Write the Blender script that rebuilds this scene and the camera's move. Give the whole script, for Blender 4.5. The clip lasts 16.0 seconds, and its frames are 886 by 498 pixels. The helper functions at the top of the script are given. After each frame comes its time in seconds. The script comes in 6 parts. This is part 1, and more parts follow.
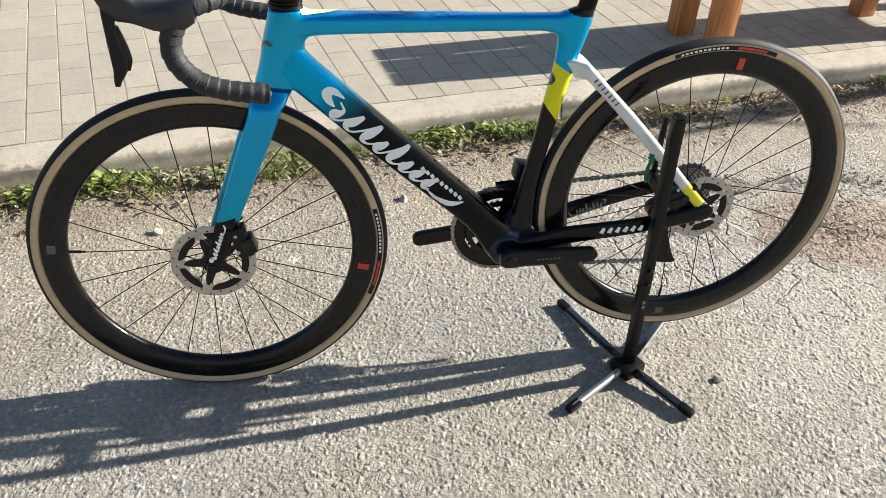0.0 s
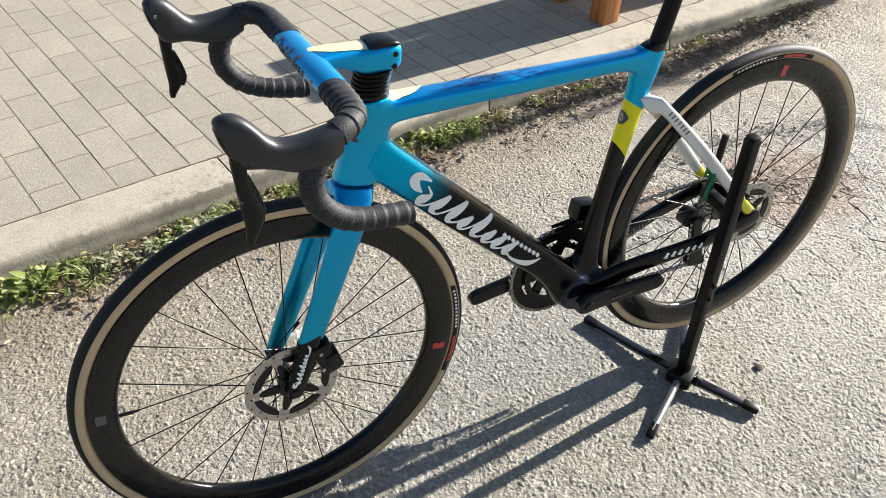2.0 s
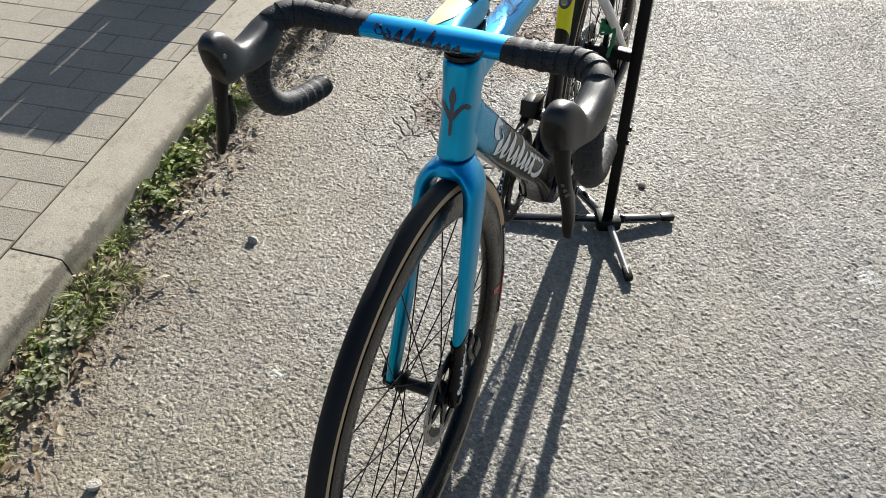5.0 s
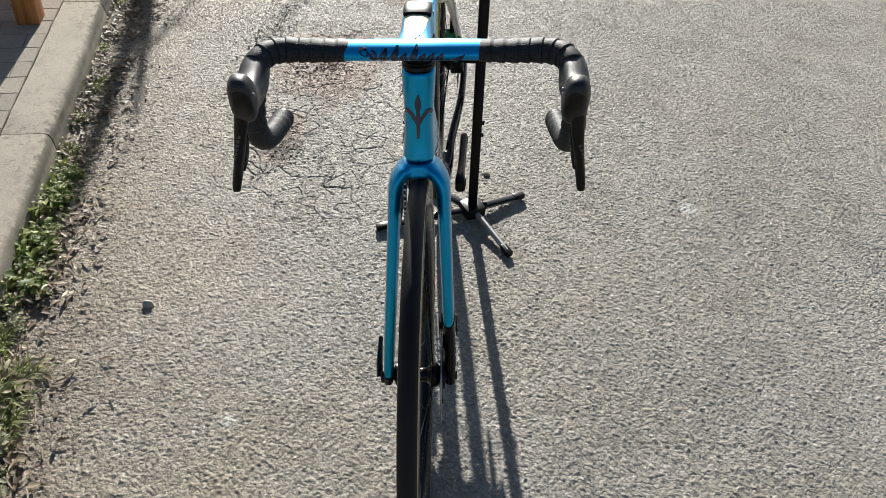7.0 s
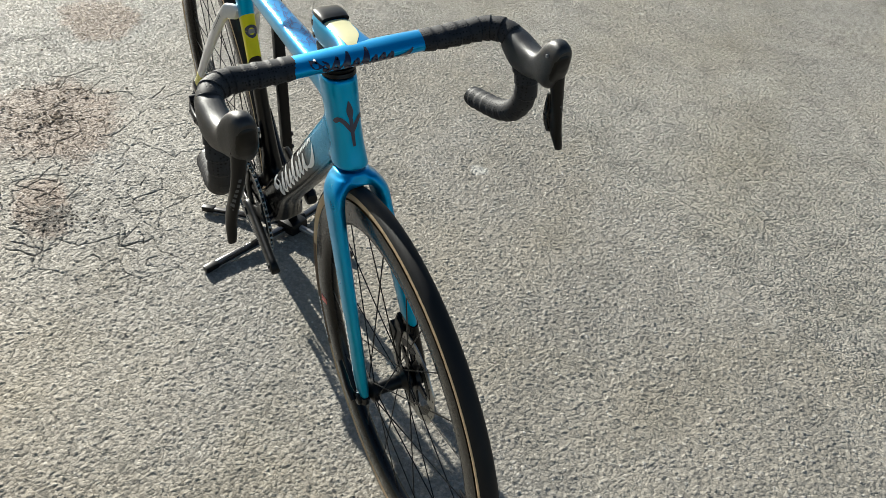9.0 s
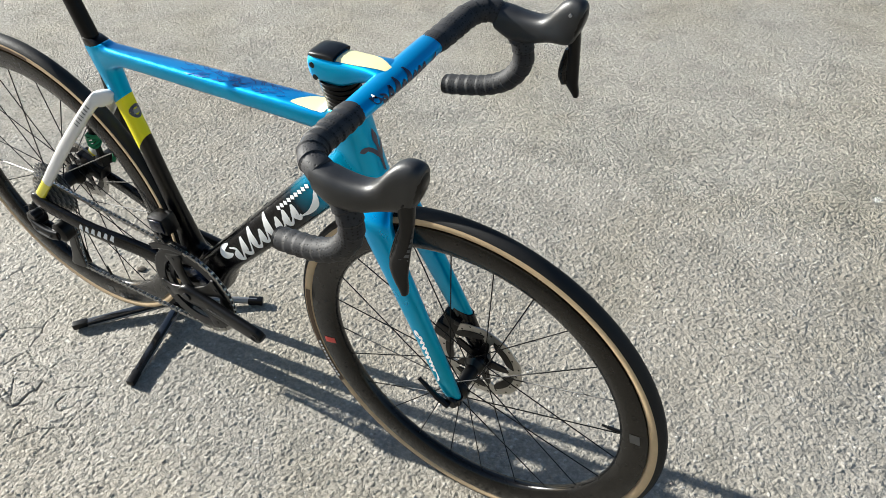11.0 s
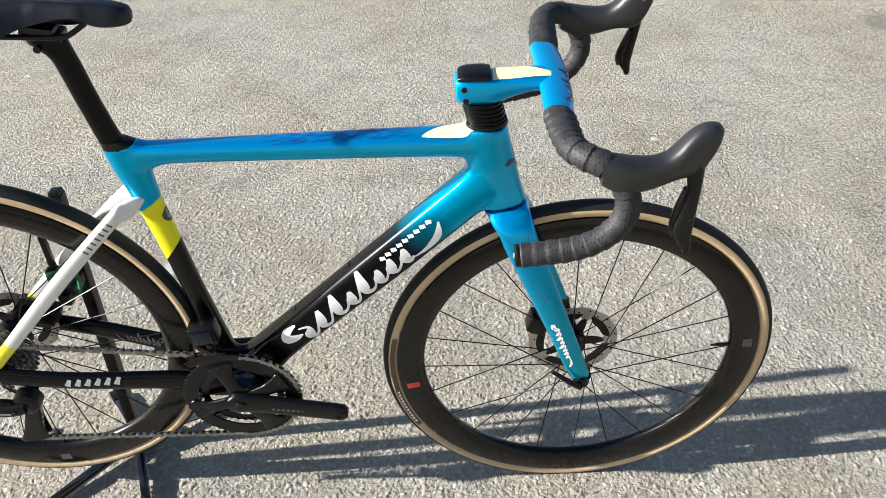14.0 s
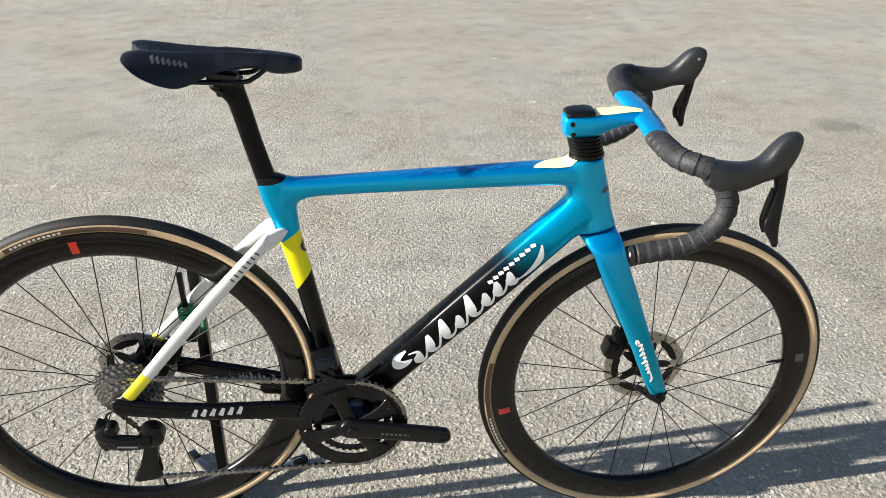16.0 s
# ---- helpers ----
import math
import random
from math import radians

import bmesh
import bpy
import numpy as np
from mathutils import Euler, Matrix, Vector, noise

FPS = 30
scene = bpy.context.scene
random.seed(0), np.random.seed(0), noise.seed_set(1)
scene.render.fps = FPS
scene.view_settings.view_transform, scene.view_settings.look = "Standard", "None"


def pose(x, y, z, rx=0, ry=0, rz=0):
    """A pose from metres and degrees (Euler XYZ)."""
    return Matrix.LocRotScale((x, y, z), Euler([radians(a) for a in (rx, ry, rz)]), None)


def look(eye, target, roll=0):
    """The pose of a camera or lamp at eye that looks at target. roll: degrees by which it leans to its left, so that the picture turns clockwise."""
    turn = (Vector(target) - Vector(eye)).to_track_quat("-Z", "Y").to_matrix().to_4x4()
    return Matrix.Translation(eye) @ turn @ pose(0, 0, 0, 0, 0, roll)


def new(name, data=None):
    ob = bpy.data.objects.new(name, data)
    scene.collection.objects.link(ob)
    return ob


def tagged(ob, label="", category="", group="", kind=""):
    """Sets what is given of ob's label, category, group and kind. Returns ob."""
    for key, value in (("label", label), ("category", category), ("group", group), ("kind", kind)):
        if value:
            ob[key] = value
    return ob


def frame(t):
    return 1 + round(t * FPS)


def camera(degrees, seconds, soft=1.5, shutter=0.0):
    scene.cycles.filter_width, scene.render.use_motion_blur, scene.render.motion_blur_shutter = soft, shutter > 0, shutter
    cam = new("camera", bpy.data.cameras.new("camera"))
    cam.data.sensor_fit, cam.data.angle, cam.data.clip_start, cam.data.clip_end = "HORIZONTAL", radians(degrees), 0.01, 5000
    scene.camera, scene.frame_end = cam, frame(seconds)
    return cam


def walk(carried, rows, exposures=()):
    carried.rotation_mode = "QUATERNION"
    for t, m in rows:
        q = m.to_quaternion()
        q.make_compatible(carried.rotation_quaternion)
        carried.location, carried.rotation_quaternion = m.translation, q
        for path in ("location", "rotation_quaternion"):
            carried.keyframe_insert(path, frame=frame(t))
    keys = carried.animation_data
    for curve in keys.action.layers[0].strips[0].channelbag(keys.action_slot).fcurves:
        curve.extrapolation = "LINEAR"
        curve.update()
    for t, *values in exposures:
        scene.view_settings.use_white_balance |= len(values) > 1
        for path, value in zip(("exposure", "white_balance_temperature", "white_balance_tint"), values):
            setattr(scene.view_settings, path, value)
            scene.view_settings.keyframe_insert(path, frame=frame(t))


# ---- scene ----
from mathutils.bvhtree import BVHTree

# ---------------------------------------------------------------- camera
cam = camera(55.94, 16.0, soft=0.8)
PATH = [
    (0.0, -0.3378, -1.3749, 1.3311, 53.24, -2.74, -10.69),
    (0.5, -0.4129, -1.2299, 1.3548, 52.73, -2.51, -14.03),
    (1.0, -0.4740, -1.1089, 1.3857, 51.82, -2.66, -17.17),
    (1.5, -0.6008, -1.0218, 1.3900, 50.90, -2.77, -22.88),
    (2.0, -0.7616, -0.9547, 1.4037, 50.22, -3.22, -28.72),
    (2.5, -0.8481, -0.8501, 1.3849, 49.96, -3.20, -33.44),
    (3.0, -0.9146, -0.7017, 1.3646, 48.56, -2.49, -39.13),
    (3.5, -1.0010, -0.5999, 1.3505, 47.58, -2.94, -46.07),
    (4.0, -1.0943, -0.5076, 1.3440, 47.47, -2.48, -53.25),
    (6.5, -1.3594, -0.0648, 1.3771, 48.45, -2.55, -86.26),
    (7.0, -1.4123, -0.0107, 1.3802, 50.04, -2.90, -89.77),
    (7.5, -1.4035, 0.0522, 1.3540, 50.29, -3.82, -92.82),
    (8.0, -1.3868, 0.1465, 1.3613, 50.89, -4.52, -97.63),
    (8.5, -1.3574, 0.2483, 1.3557, 51.56, -4.90, -107.65),
    (9.0, -1.3155, 0.4014, 1.3406, 51.96, -3.91, -117.87),
    (11.5, -0.8365, 0.8504, 1.3768, 49.93, 2.45, -156.05),
    (12.0, -0.7085, 0.9109, 1.3715, 49.78, 2.02, -162.06),
    (12.5, -0.5632, 0.9827, 1.3671, 51.59, 1.59, -169.04),
    (13.0, -0.4599, 1.0207, 1.3855, 53.15, 0.89, -173.14),
    (13.5, -0.3276, 1.0182, 1.3619, 52.96, 0.98, -177.83),
    (14.0, -0.2180, 1.0340, 1.3649, 53.33, 0.91, 177.22),
    (14.5, -0.0905, 1.0873, 1.3591, 53.94, 0.62, 172.29),
    (15.0, -0.0005, 1.1629, 1.3507, 55.76, 0.05, 170.79),
    (15.5, 0.0315, 1.2075, 1.3354, 60.06, 0.15, 171.73),
    (16.0, 0.0675, 1.2579, 1.3060, 62.75, 0.51, 173.02),
]
walk(cam, [(t, pose(x, y, z, rx, ry, rz)) for t, x, y, z, rx, ry, rz in PATH], exposures=[(0.0, 1.48, 6400, 10), (2.5, 1.35, 6250, 10), (4.0, 1.13, 6170, 9), (6.5, 0.75, 6220, 10), (8.5, 0.66, 6220, 9), (9.2, 0.82, 6330, 5), (11.5, 1.30, 6180, 8), (13.5, 1.43, 6230, 9), (14.5, 1.5, 6350, 10), (15.5, 1.52, 6370, 10), (16.0, 1.42, 6350, 10)])

# ---------------------------------------------------------------- light
SUN_TO = Vector((1.54, 0.138, 0.638)).normalized()
world = bpy.data.worlds.new("sky_world")
scene.world = world
world.use_nodes = True
wn = world.node_tree.nodes
sky = wn.new("ShaderNodeTexSky")
sky.sky_type = "NISHITA"
sky.sun_disc = False
sky.sun_elevation = math.asin(SUN_TO.z)
sky.sun_rotation = math.atan2(SUN_TO.x, SUN_TO.y)
wn["Background"].inputs["Strength"].default_value = 0.052
world.node_tree.links.new(sky.outputs["Color"], wn["Background"].inputs["Color"])
sun = new("sun", bpy.data.lights.new("sun", "SUN"))
sun.data.energy = 5.0
sun.data.angle = radians(0.53)
sun.data.color = (1.0, 0.945, 0.855)
sun.matrix_world = look(SUN_TO * 20, (0, 0, 0))

# ---------------------------------------------------------------- node helpers


def mat(name, base, rough=0.5, metal=0.0, coat=0.0, coat_rough=0.05, spec=0.5):
    m = bpy.data.materials.new(name)
    m.use_nodes = True
    b = m.node_tree.nodes["Principled BSDF"]
    b.inputs["Base Color"].default_value = (*base, 1)
    b.inputs["Roughness"].default_value = rough
    b.inputs["Metallic"].default_value = metal
    b.inputs["Coat Weight"].default_value = coat
    b.inputs["Coat Roughness"].default_value = coat_rough
    b.inputs["Specular IOR Level"].default_value = spec
    return m


class Net:
    """Short words for wiring a material."""

    def __init__(self, m):
        self.m, self.t = m, m.node_tree
        self.b = m.node_tree.nodes["Principled BSDF"]

    def node(self, kind, ins=(), **props):
        n = self.t.nodes.new(kind)
        for k, v in props.items():
            setattr(n, k, v)
        for k, v in dict(ins).items():
            self.put(n.inputs[k], v)
        return n

    def put(self, socket, v):
        if hasattr(v, "node"):
            self.t.links.new(v, socket)
        else:
            socket.default_value = v

    def coord(self, which="Object"):
        return self.node("ShaderNodeTexCoord").outputs[which]

    def noise(self, vec, scale, detail=4.0, rough=0.55, distortion=0.0):
        return self.node("ShaderNodeTexNoise", {"Vector": vec, "Scale": scale, "Detail": detail, "Roughness": rough, "Distortion": distortion}).outputs["Fac"]

    def voronoi(self, vec, scale, feature="F1", out="Distance", rnd=1.0):
        return self.node("ShaderNodeTexVoronoi", {"Vector": vec, "Scale": scale, "Randomness": rnd}, feature=feature).outputs[out]

    def math(self, op, a, b=0.0, clamp=False):
        n = self.node("ShaderNodeMath", operation=op, use_clamp=clamp)
        self.put(n.inputs[0], a)
        self.put(n.inputs[1], b)
        return n.outputs[0]

    def ramp(self, fac, stops, interp="LINEAR"):
        n = self.node("ShaderNodeValToRGB", {"Fac": fac})
        r = n.color_ramp
        r.interpolation = interp
        while len(r.elements) < len(stops):
            r.elements.new(0.5)
        for e, (p, c) in zip(r.elements, stops):
            e.position = p
            e.color = (*c, 1) if len(c) == 3 else (c[0], c[0], c[0], 1)
        return n.outputs["Color"]

    def mix(self, fac, a, b, blend="MIX"):
        n = self.node("ShaderNodeMix", data_type="RGBA", blend_type=blend)
        self.put(n.inputs[0], fac)
        for s, v in ((n.inputs[6], a), (n.inputs[7], b)):
            self.put(s, (*v, 1) if isinstance(v, tuple) and len(v) == 3 else v)
        return n.outputs[2]

    def bump(self, height, strength, distance, normal=None):
        n = self.node("ShaderNodeBump", {"Height": height, "Strength": strength, "Distance": distance})
        if normal is not None:
            self.put(n.inputs["Normal"], normal)
        return n.outputs["Normal"]

    def split(self, vec):
        return self.node("ShaderNodeSeparateXYZ", {"Vector": vec}).outputs

    def set(self, name, v):
        self.put(self.b.inputs[name], v)


def worn(m, base, scale=40.0, amount=0.18, rough=None, bump=0.0, bump_scale=300.0, rough_var=0.12):
    """Two scales of variation on a plain surface."""
    n = Net(m)
    v = n.coord()
    big = n.noise(v, scale * 0.15, 3.0)
    fine = n.noise(v, scale, 5.0)
    f = n.math("ADD", n.math("MULTIPLY", big, 0.6), n.math("MULTIPLY", fine, 0.4))
    lo = tuple(c * (1 - amount) for c in base)
    hi = tuple(min(1.0, c * (1 + amount)) for c in base)
    n.set("Base Color", n.ramp(f, [(0.3, lo), (0.7, hi)]))
    if rough is not None:
        r = n.math("ADD", rough - rough_var * 0.5, n.math("MULTIPLY", fine, rough_var))
        n.set("Roughness", r)
    if bump:
        n.set("Normal", n.bump(n.noise(v, bump_scale, 2.0), bump, 0.001))
    return m


# ---------------------------------------------------------------- materials: setting
SOIL = (0.19, 0.14, 0.096)


PALE, DAMP = (0.56, 0.545, 0.50), (0.10, 0.094, 0.08)
# the 0.75 m entry is no stain: a wide dimming put into the colour
STAINS_AND_DIMMING = ((0.58, -2.0, 0.17, PALE, 0.18), (1.25, -0.55, 0.75, (0.20, 0.185, 0.155), 0.22), (0.46, -0.765, 0.035, PALE, 0.8), (-0.34, 0.36, 0.024, PALE, 0.8), (-1.01, -1.36, 0.018, PALE, 0.9), (-2.23, -2.27, 0.16, DAMP, 0.55))


def make_asphalt():
    m = mat("asphalt", (0.16, 0.15, 0.13), 0.7, spec=0.4)
    n = Net(m)
    v = n.coord()
    xyz = n.split(v)
    # chippings of two sizes
    warp = n.node("ShaderNodeVectorMath", operation="ADD", ins={0: v, 1: n.node("ShaderNodeTexNoise", {"Vector": v, "Scale": 60.0, "Detail": 2.0}).outputs["Color"]})
    warp2 = n.node("ShaderNodeMixRGB", {"Fac": 0.012, "Color1": v, "Color2": warp.outputs[0]}).outputs[0]
    d1 = n.voronoi(warp2, 180.0)
    cell = n.voronoi(warp2, 180.0, out="Color")
    d2 = n.voronoi(warp2, 380.0)
    cell2 = n.split(n.voronoi(warp2, 380.0, out="Color"))[0]
    chips = n.math("ADD", n.math("MULTIPLY", n.math("SUBTRACT", 0.75, d1), 0.75), n.math("MULTIPLY", n.math("SUBTRACT", 0.7, d2), 0.35))
    # each chipping has its own tilt
    centre = n.voronoi(warp2, 180.0, out="Position")
    off = n.node("ShaderNodeVectorMath", operation="SUBTRACT", ins={0: warp2, 1: centre}).outputs[0]
    lean = n.node("ShaderNodeVectorMath", operation="SUBTRACT", ins={0: cell, 1: (0.5, 0.5, 0.5)}).outputs[0]
    tilt = n.node("ShaderNodeVectorMath", operation="DOT_PRODUCT", ins={0: off, 1: lean}).outputs["Value"]
    chips = n.math("ADD", chips, n.math("MULTIPLY", tilt, 250.0))
    tone = n.split(cell)[0]
    stone = n.ramp(tone, [(0.0, (0.24, 0.222, 0.19)), (0.2, (0.295, 0.274, 0.237)), (0.6, (0.345, 0.322, 0.28)), (0.9, (0.385, 0.362, 0.318)), (0.98, (0.47, 0.447, 0.40)), (1.0, (0.56, 0.54, 0.495))])
    stone = n.mix(n.math("MULTIPLY", n.split(cell)[1], 0.35), stone, n.mix(1.0, stone, (1.08, 0.98, 0.84), "MULTIPLY"))
    stone = n.mix(0.45, stone, n.ramp(cell2, [(0.0, (0.25, 0.231, 0.20)), (0.6, (0.33, 0.308, 0.268)), (1.0, (0.44, 0.415, 0.37))]))
    gap = d1
    binder = n.node("ShaderNodeMapRange", {"Value": gap, "From Min": 0.5, "From Max": 0.85}).outputs[0]
    col = n.mix(binder, stone, (0.245, 0.228, 0.196))
    # single chippings that stand out of the binder, each of its own tone
    bare = n.node("ShaderNodeMapRange", {"Value": n.node("ShaderNodeAttribute", attribute_name="stone").outputs["Fac"], "From Min": 0.36, "From Max": 0.50}).outputs[0]
    own = n.ramp(n.node("ShaderNodeAttribute", attribute_name="tone").outputs["Fac"], [(0.0, (0.235, 0.219, 0.19)), (0.6, (0.335, 0.313, 0.274)), (0.82, (0.40, 0.375, 0.332)), (0.94, (0.50, 0.472, 0.428)), (1.0, (0.63, 0.605, 0.56))])
    col = n.mix(0.35, col, (0.27, 0.252, 0.218))
    col = n.mix(n.math("MULTIPLY", bare, 0.72), col, own)
    # broad stains and worn lanes
    broad = n.noise(v, 1.3, 4.0, 0.6)
    mid = n.noise(v, 7.0, 4.0, 0.6)
    col = n.mix(n.math("MULTIPLY", n.node("ShaderNodeMapRange", {"Value": broad, "From Min": 0.43, "From Max": 0.6}).outputs[0], 0.5), col, n.mix(1.0, col, (0.98, 0.93, 0.82), "MULTIPLY"))
    col = n.mix(n.math("MULTIPLY", n.node("ShaderNodeMapRange", {"Value": mid, "From Min": 0.48, "From Max": 0.74}).outputs[0], 0.5), col, (0.15, 0.14, 0.117))
    mott = n.node("ShaderNodeMapRange", {"Value": n.noise(v, 85.0, 3.0, 0.75), "From Min": 0.3, "From Max": 0.7, "To Min": 0.74, "To Max": 1.24}).outputs[0]
    col = n.mix(1.0, col, n.node("ShaderNodeCombineXYZ", {"X": mott, "Y": mott, "Z": mott}).outputs[0], "MULTIPLY")
    olive = n.node("ShaderNodeMapRange", {"Value": n.noise(v, 2.4, 5.0, 0.65), "From Min": 0.5, "From Max": 0.68}).outputs[0]
    col = n.mix(n.math("MULTIPLY", olive, 0.40), col, n.mix(1.0, col, (0.76, 0.74, 0.65), "MULTIPLY"))
    # worn paler and darker by turns over a stride or so
    wear = n.node("ShaderNodeMapRange", {"Value": n.math("ADD", n.math("MULTIPLY", n.noise(v, 1.7, 5.0, 0.6), 0.65), n.math("MULTIPLY", n.noise(v, 6.5, 4.0, 0.6), 0.35)), "From Min": 0.36, "From Max": 0.64, "To Min": 0.90, "To Max": 1.11}).outputs[0]
    col = n.mix(1.0, col, n.node("ShaderNodeCombineXYZ", {"X": wear, "Y": wear, "Z": wear}).outputs[0], "MULTIPLY")
    # dried splashes, one damp smear and a broad patch dimmed in the colour
    for sx, sy, size, tone_, amount in STAINS_AND_DIMMING:
        far = n.node("ShaderNodeVectorMath", operation="DISTANCE", ins={0: v, 1: (sx, sy, 0.0)}).outputs["Value"]
        far = n.math("ADD", far, n.math("MULTIPLY", n.math("SUBTRACT", n.noise(v, 1.6 / size, 5.0, 0.7), 0.5), size * 1.6))
        spot = n.node("ShaderNodeMapRange", {"Value": far, "From Min": size, "From Max": size * 0.3}, interpolation_type="SMOOTHSTEP").outputs[0]
        col = n.mix(n.math("MULTIPLY", spot, amount), col, tone_)
    # pale dried specks
    speck = n.voronoi(v, 2.3)
    col = n.mix(n.node("ShaderNodeMapRange", {"Value": n.math("ADD", speck, n.math("MULTIPLY", n.noise(v, 70.0, 3.0), 0.05)), "From Min": 0.07, "From Max": 0.045}).outputs[0], col, (0.50, 0.47, 0.41))
    # paler away from the kerb, along y, with the limit warped by noise
    warped_y = n.math("ADD", xyz[1], n.math("MULTIPLY", n.math("SUBTRACT", n.noise(v, 1.1, 4.0, 0.6), 0.5), 0.9))
    pale = n.node("ShaderNodeMapRange", {"Value": warped_y, "From Min": -0.75, "From Max": -1.75, "To Min": 0.97, "To Max": 1.16}, interpolation_type="SMOOTHSTEP").outputs[0]
    col = n.mix(1.0, col, n.node("ShaderNodeCombineXYZ", {"X": pale, "Y": pale, "Z": pale}).outputs[0], "MULTIPLY")
    # soil washed along the kerb
    along = n.math("SUBTRACT", xyz[1], n.math("MULTIPLY", xyz[0], 0.15))
    edge = n.math("ADD", along, n.math("MULTIPLY", n.math("SUBTRACT", n.noise(v, 5.0, 5.0, 0.65), 0.5), 0.34))
    film = n.node("ShaderNodeMapRange", {"Value": edge, "From Min": 0.10, "From Max": 0.72}).outputs[0]
    col = n.mix(n.math("MULTIPLY", film, 0.6), col, n.mix(1.0, col, (1.10, 1.0, 0.83), "MULTIPLY"))
    soil = n.node("ShaderNodeMapRange", {"Value": edge, "From Min": 0.56, "From Max": 0.84}, interpolation_type="SMOOTHSTEP").outputs[0]
    soil_col = n.ramp(n.noise(v, 55.0, 5.0, 0.7), [(0.3, (0.06, 0.046, 0.033)), (0.48, (0.18, 0.14, 0.10)), (0.70, (0.36, 0.30, 0.23))])
    soil_col = n.mix(0.25, soil_col, col)
    # a crumbled patch with open cracks
    ell = n.node("ShaderNodeMapping", {"Vector": v, "Location": (-1.22 / 0.58, -0.33 / 0.25, 0.0), "Scale": (1 / 0.58, 1 / 0.25, 0.0)}).outputs[0]
    loc = n.node("ShaderNodeVectorMath", operation="LENGTH", ins={0: ell}).outputs["Value"]
    ragged = n.math("MULTIPLY", n.math("SUBTRACT", n.noise(v, 9.0, 6.0, 0.7), 0.5), 1.3)
    patch = 0.0
    for sx, sy, rx, ry in ((1.20, 0.31, 0.27, 0.19), (1.92, 0.06, 0.20, 0.14), (0.74, 0.42, 0.14, 0.07)):
        spot = n.node("ShaderNodeMapping", {"Vector": v, "Location": (-sx / rx, -sy / ry, 0.0), "Scale": (1 / rx, 1 / ry, 0.0)}).outputs[0]
        hole = n.math("ADD", n.node("ShaderNodeVectorMath", operation="LENGTH", ins={0: spot}).outputs["Value"], ragged)
        patch = n.math("MAXIMUM", patch, n.node("ShaderNodeMapRange", {"Value": hole, "From Min": 1.2, "From Max": 0.75}, interpolation_type="SMOOTHSTEP").outputs[0])
    # dark mossy crumbs along the patch's kerb side
    belt = n.math("ABSOLUTE", n.math("SUBTRACT", n.math("ADD", loc, n.math("MULTIPLY", n.math("SUBTRACT", n.noise(v, 18.0, 6.0, 0.75), 0.5), 1.3)), 1.0))
    belt = n.node("ShaderNodeMapRange", {"Value": belt, "From Min": 0.16, "From Max": 0.06}).outputs[0]
    belt = n.math("MULTIPLY", belt, n.node("ShaderNodeMapRange", {"Value": xyz[1], "From Min": 0.21, "From Max": 0.31}).outputs[0])
    belt = n.math("MULTIPLY", belt, n.node("ShaderNodeMapRange", {"Value": n.noise(v, 7.0, 3.0), "From Min": 0.44, "From Max": 0.58}).outputs[0])
    crackzone = n.node("ShaderNodeMapRange", {"Value": n.math("ADD", n.node("ShaderNodeVectorMath", operation="DISTANCE", ins={0: v, 1: (0.98, 0.28, 0.0)}).outputs["Value"], n.math("MULTIPLY", n.math("SUBTRACT", n.noise(v, 3.0, 3.0), 0.5), 0.7)), "From Min": 0.72, "From Max": 0.48}).outputs[0]
    crack = n.node("ShaderNodeAttribute", attribute_name="crack").outputs["Fac"]
    col = n.mix(n.math("MULTIPLY", crackzone, n.math("MULTIPLY", n.noise(v, 12.0, 5.0, 0.65), 0.55)), col, (0.41, 0.375, 0.315))
    col = n.mix(n.math("MULTIPLY", soil, 0.85), col, soil_col)
    red_soil = n.ramp(n.noise(v, 48.0, 5.0, 0.7), [(0.3, (0.06, 0.042, 0.03)), (0.46, (0.21, 0.15, 0.108)), (0.72, (0.38, 0.295, 0.22))])
    col = n.mix(n.math("MULTIPLY", patch, 0.95), col, red_soil)
    col = n.mix(n.math("MULTIPLY", belt, 0.8), col, (0.04, 0.036, 0.027))
    col = n.mix(n.math("MULTIPLY", crack, 0.7), col, (0.075, 0.066, 0.054))
    n.set("Base Color", col)
    clod = n.math("MULTIPLY", n.math("MAXIMUM", soil, patch), n.math("MULTIPLY", n.noise(v, 42.0, 5.0, 0.7), 2.4))
    h = n.math("SUBTRACT", n.math("ADD", chips, clod), n.math("MULTIPLY", crack, 1.2))
    # coarser texture past the finely chipped middle
    outer = n.node("ShaderNodeMapRange", {"Value": xyz[1], "From Min": -1.08, "From Max": -1.2}).outputs[0]
    outer = n.math("MAXIMUM", outer, n.node("ShaderNodeMapRange", {"Value": n.math("ABSOLUTE", xyz[0]), "From Min": 1.4, "From Max": 1.52}).outputs[0])
    h = n.math("MULTIPLY", h, n.math("ADD", 1.0, n.math("MULTIPLY", outer, 1.8)))
    n1 = n.bump(h, 1.0, 0.0017)
    n2 = n.bump(n.noise(v, 16.0, 4.0), 0.35, 0.008, n1)
    n.set("Normal", n2)
    n.set("Roughness", n.math("ADD", 0.62, n.math("MULTIPLY", tone, 0.24)))
    return m


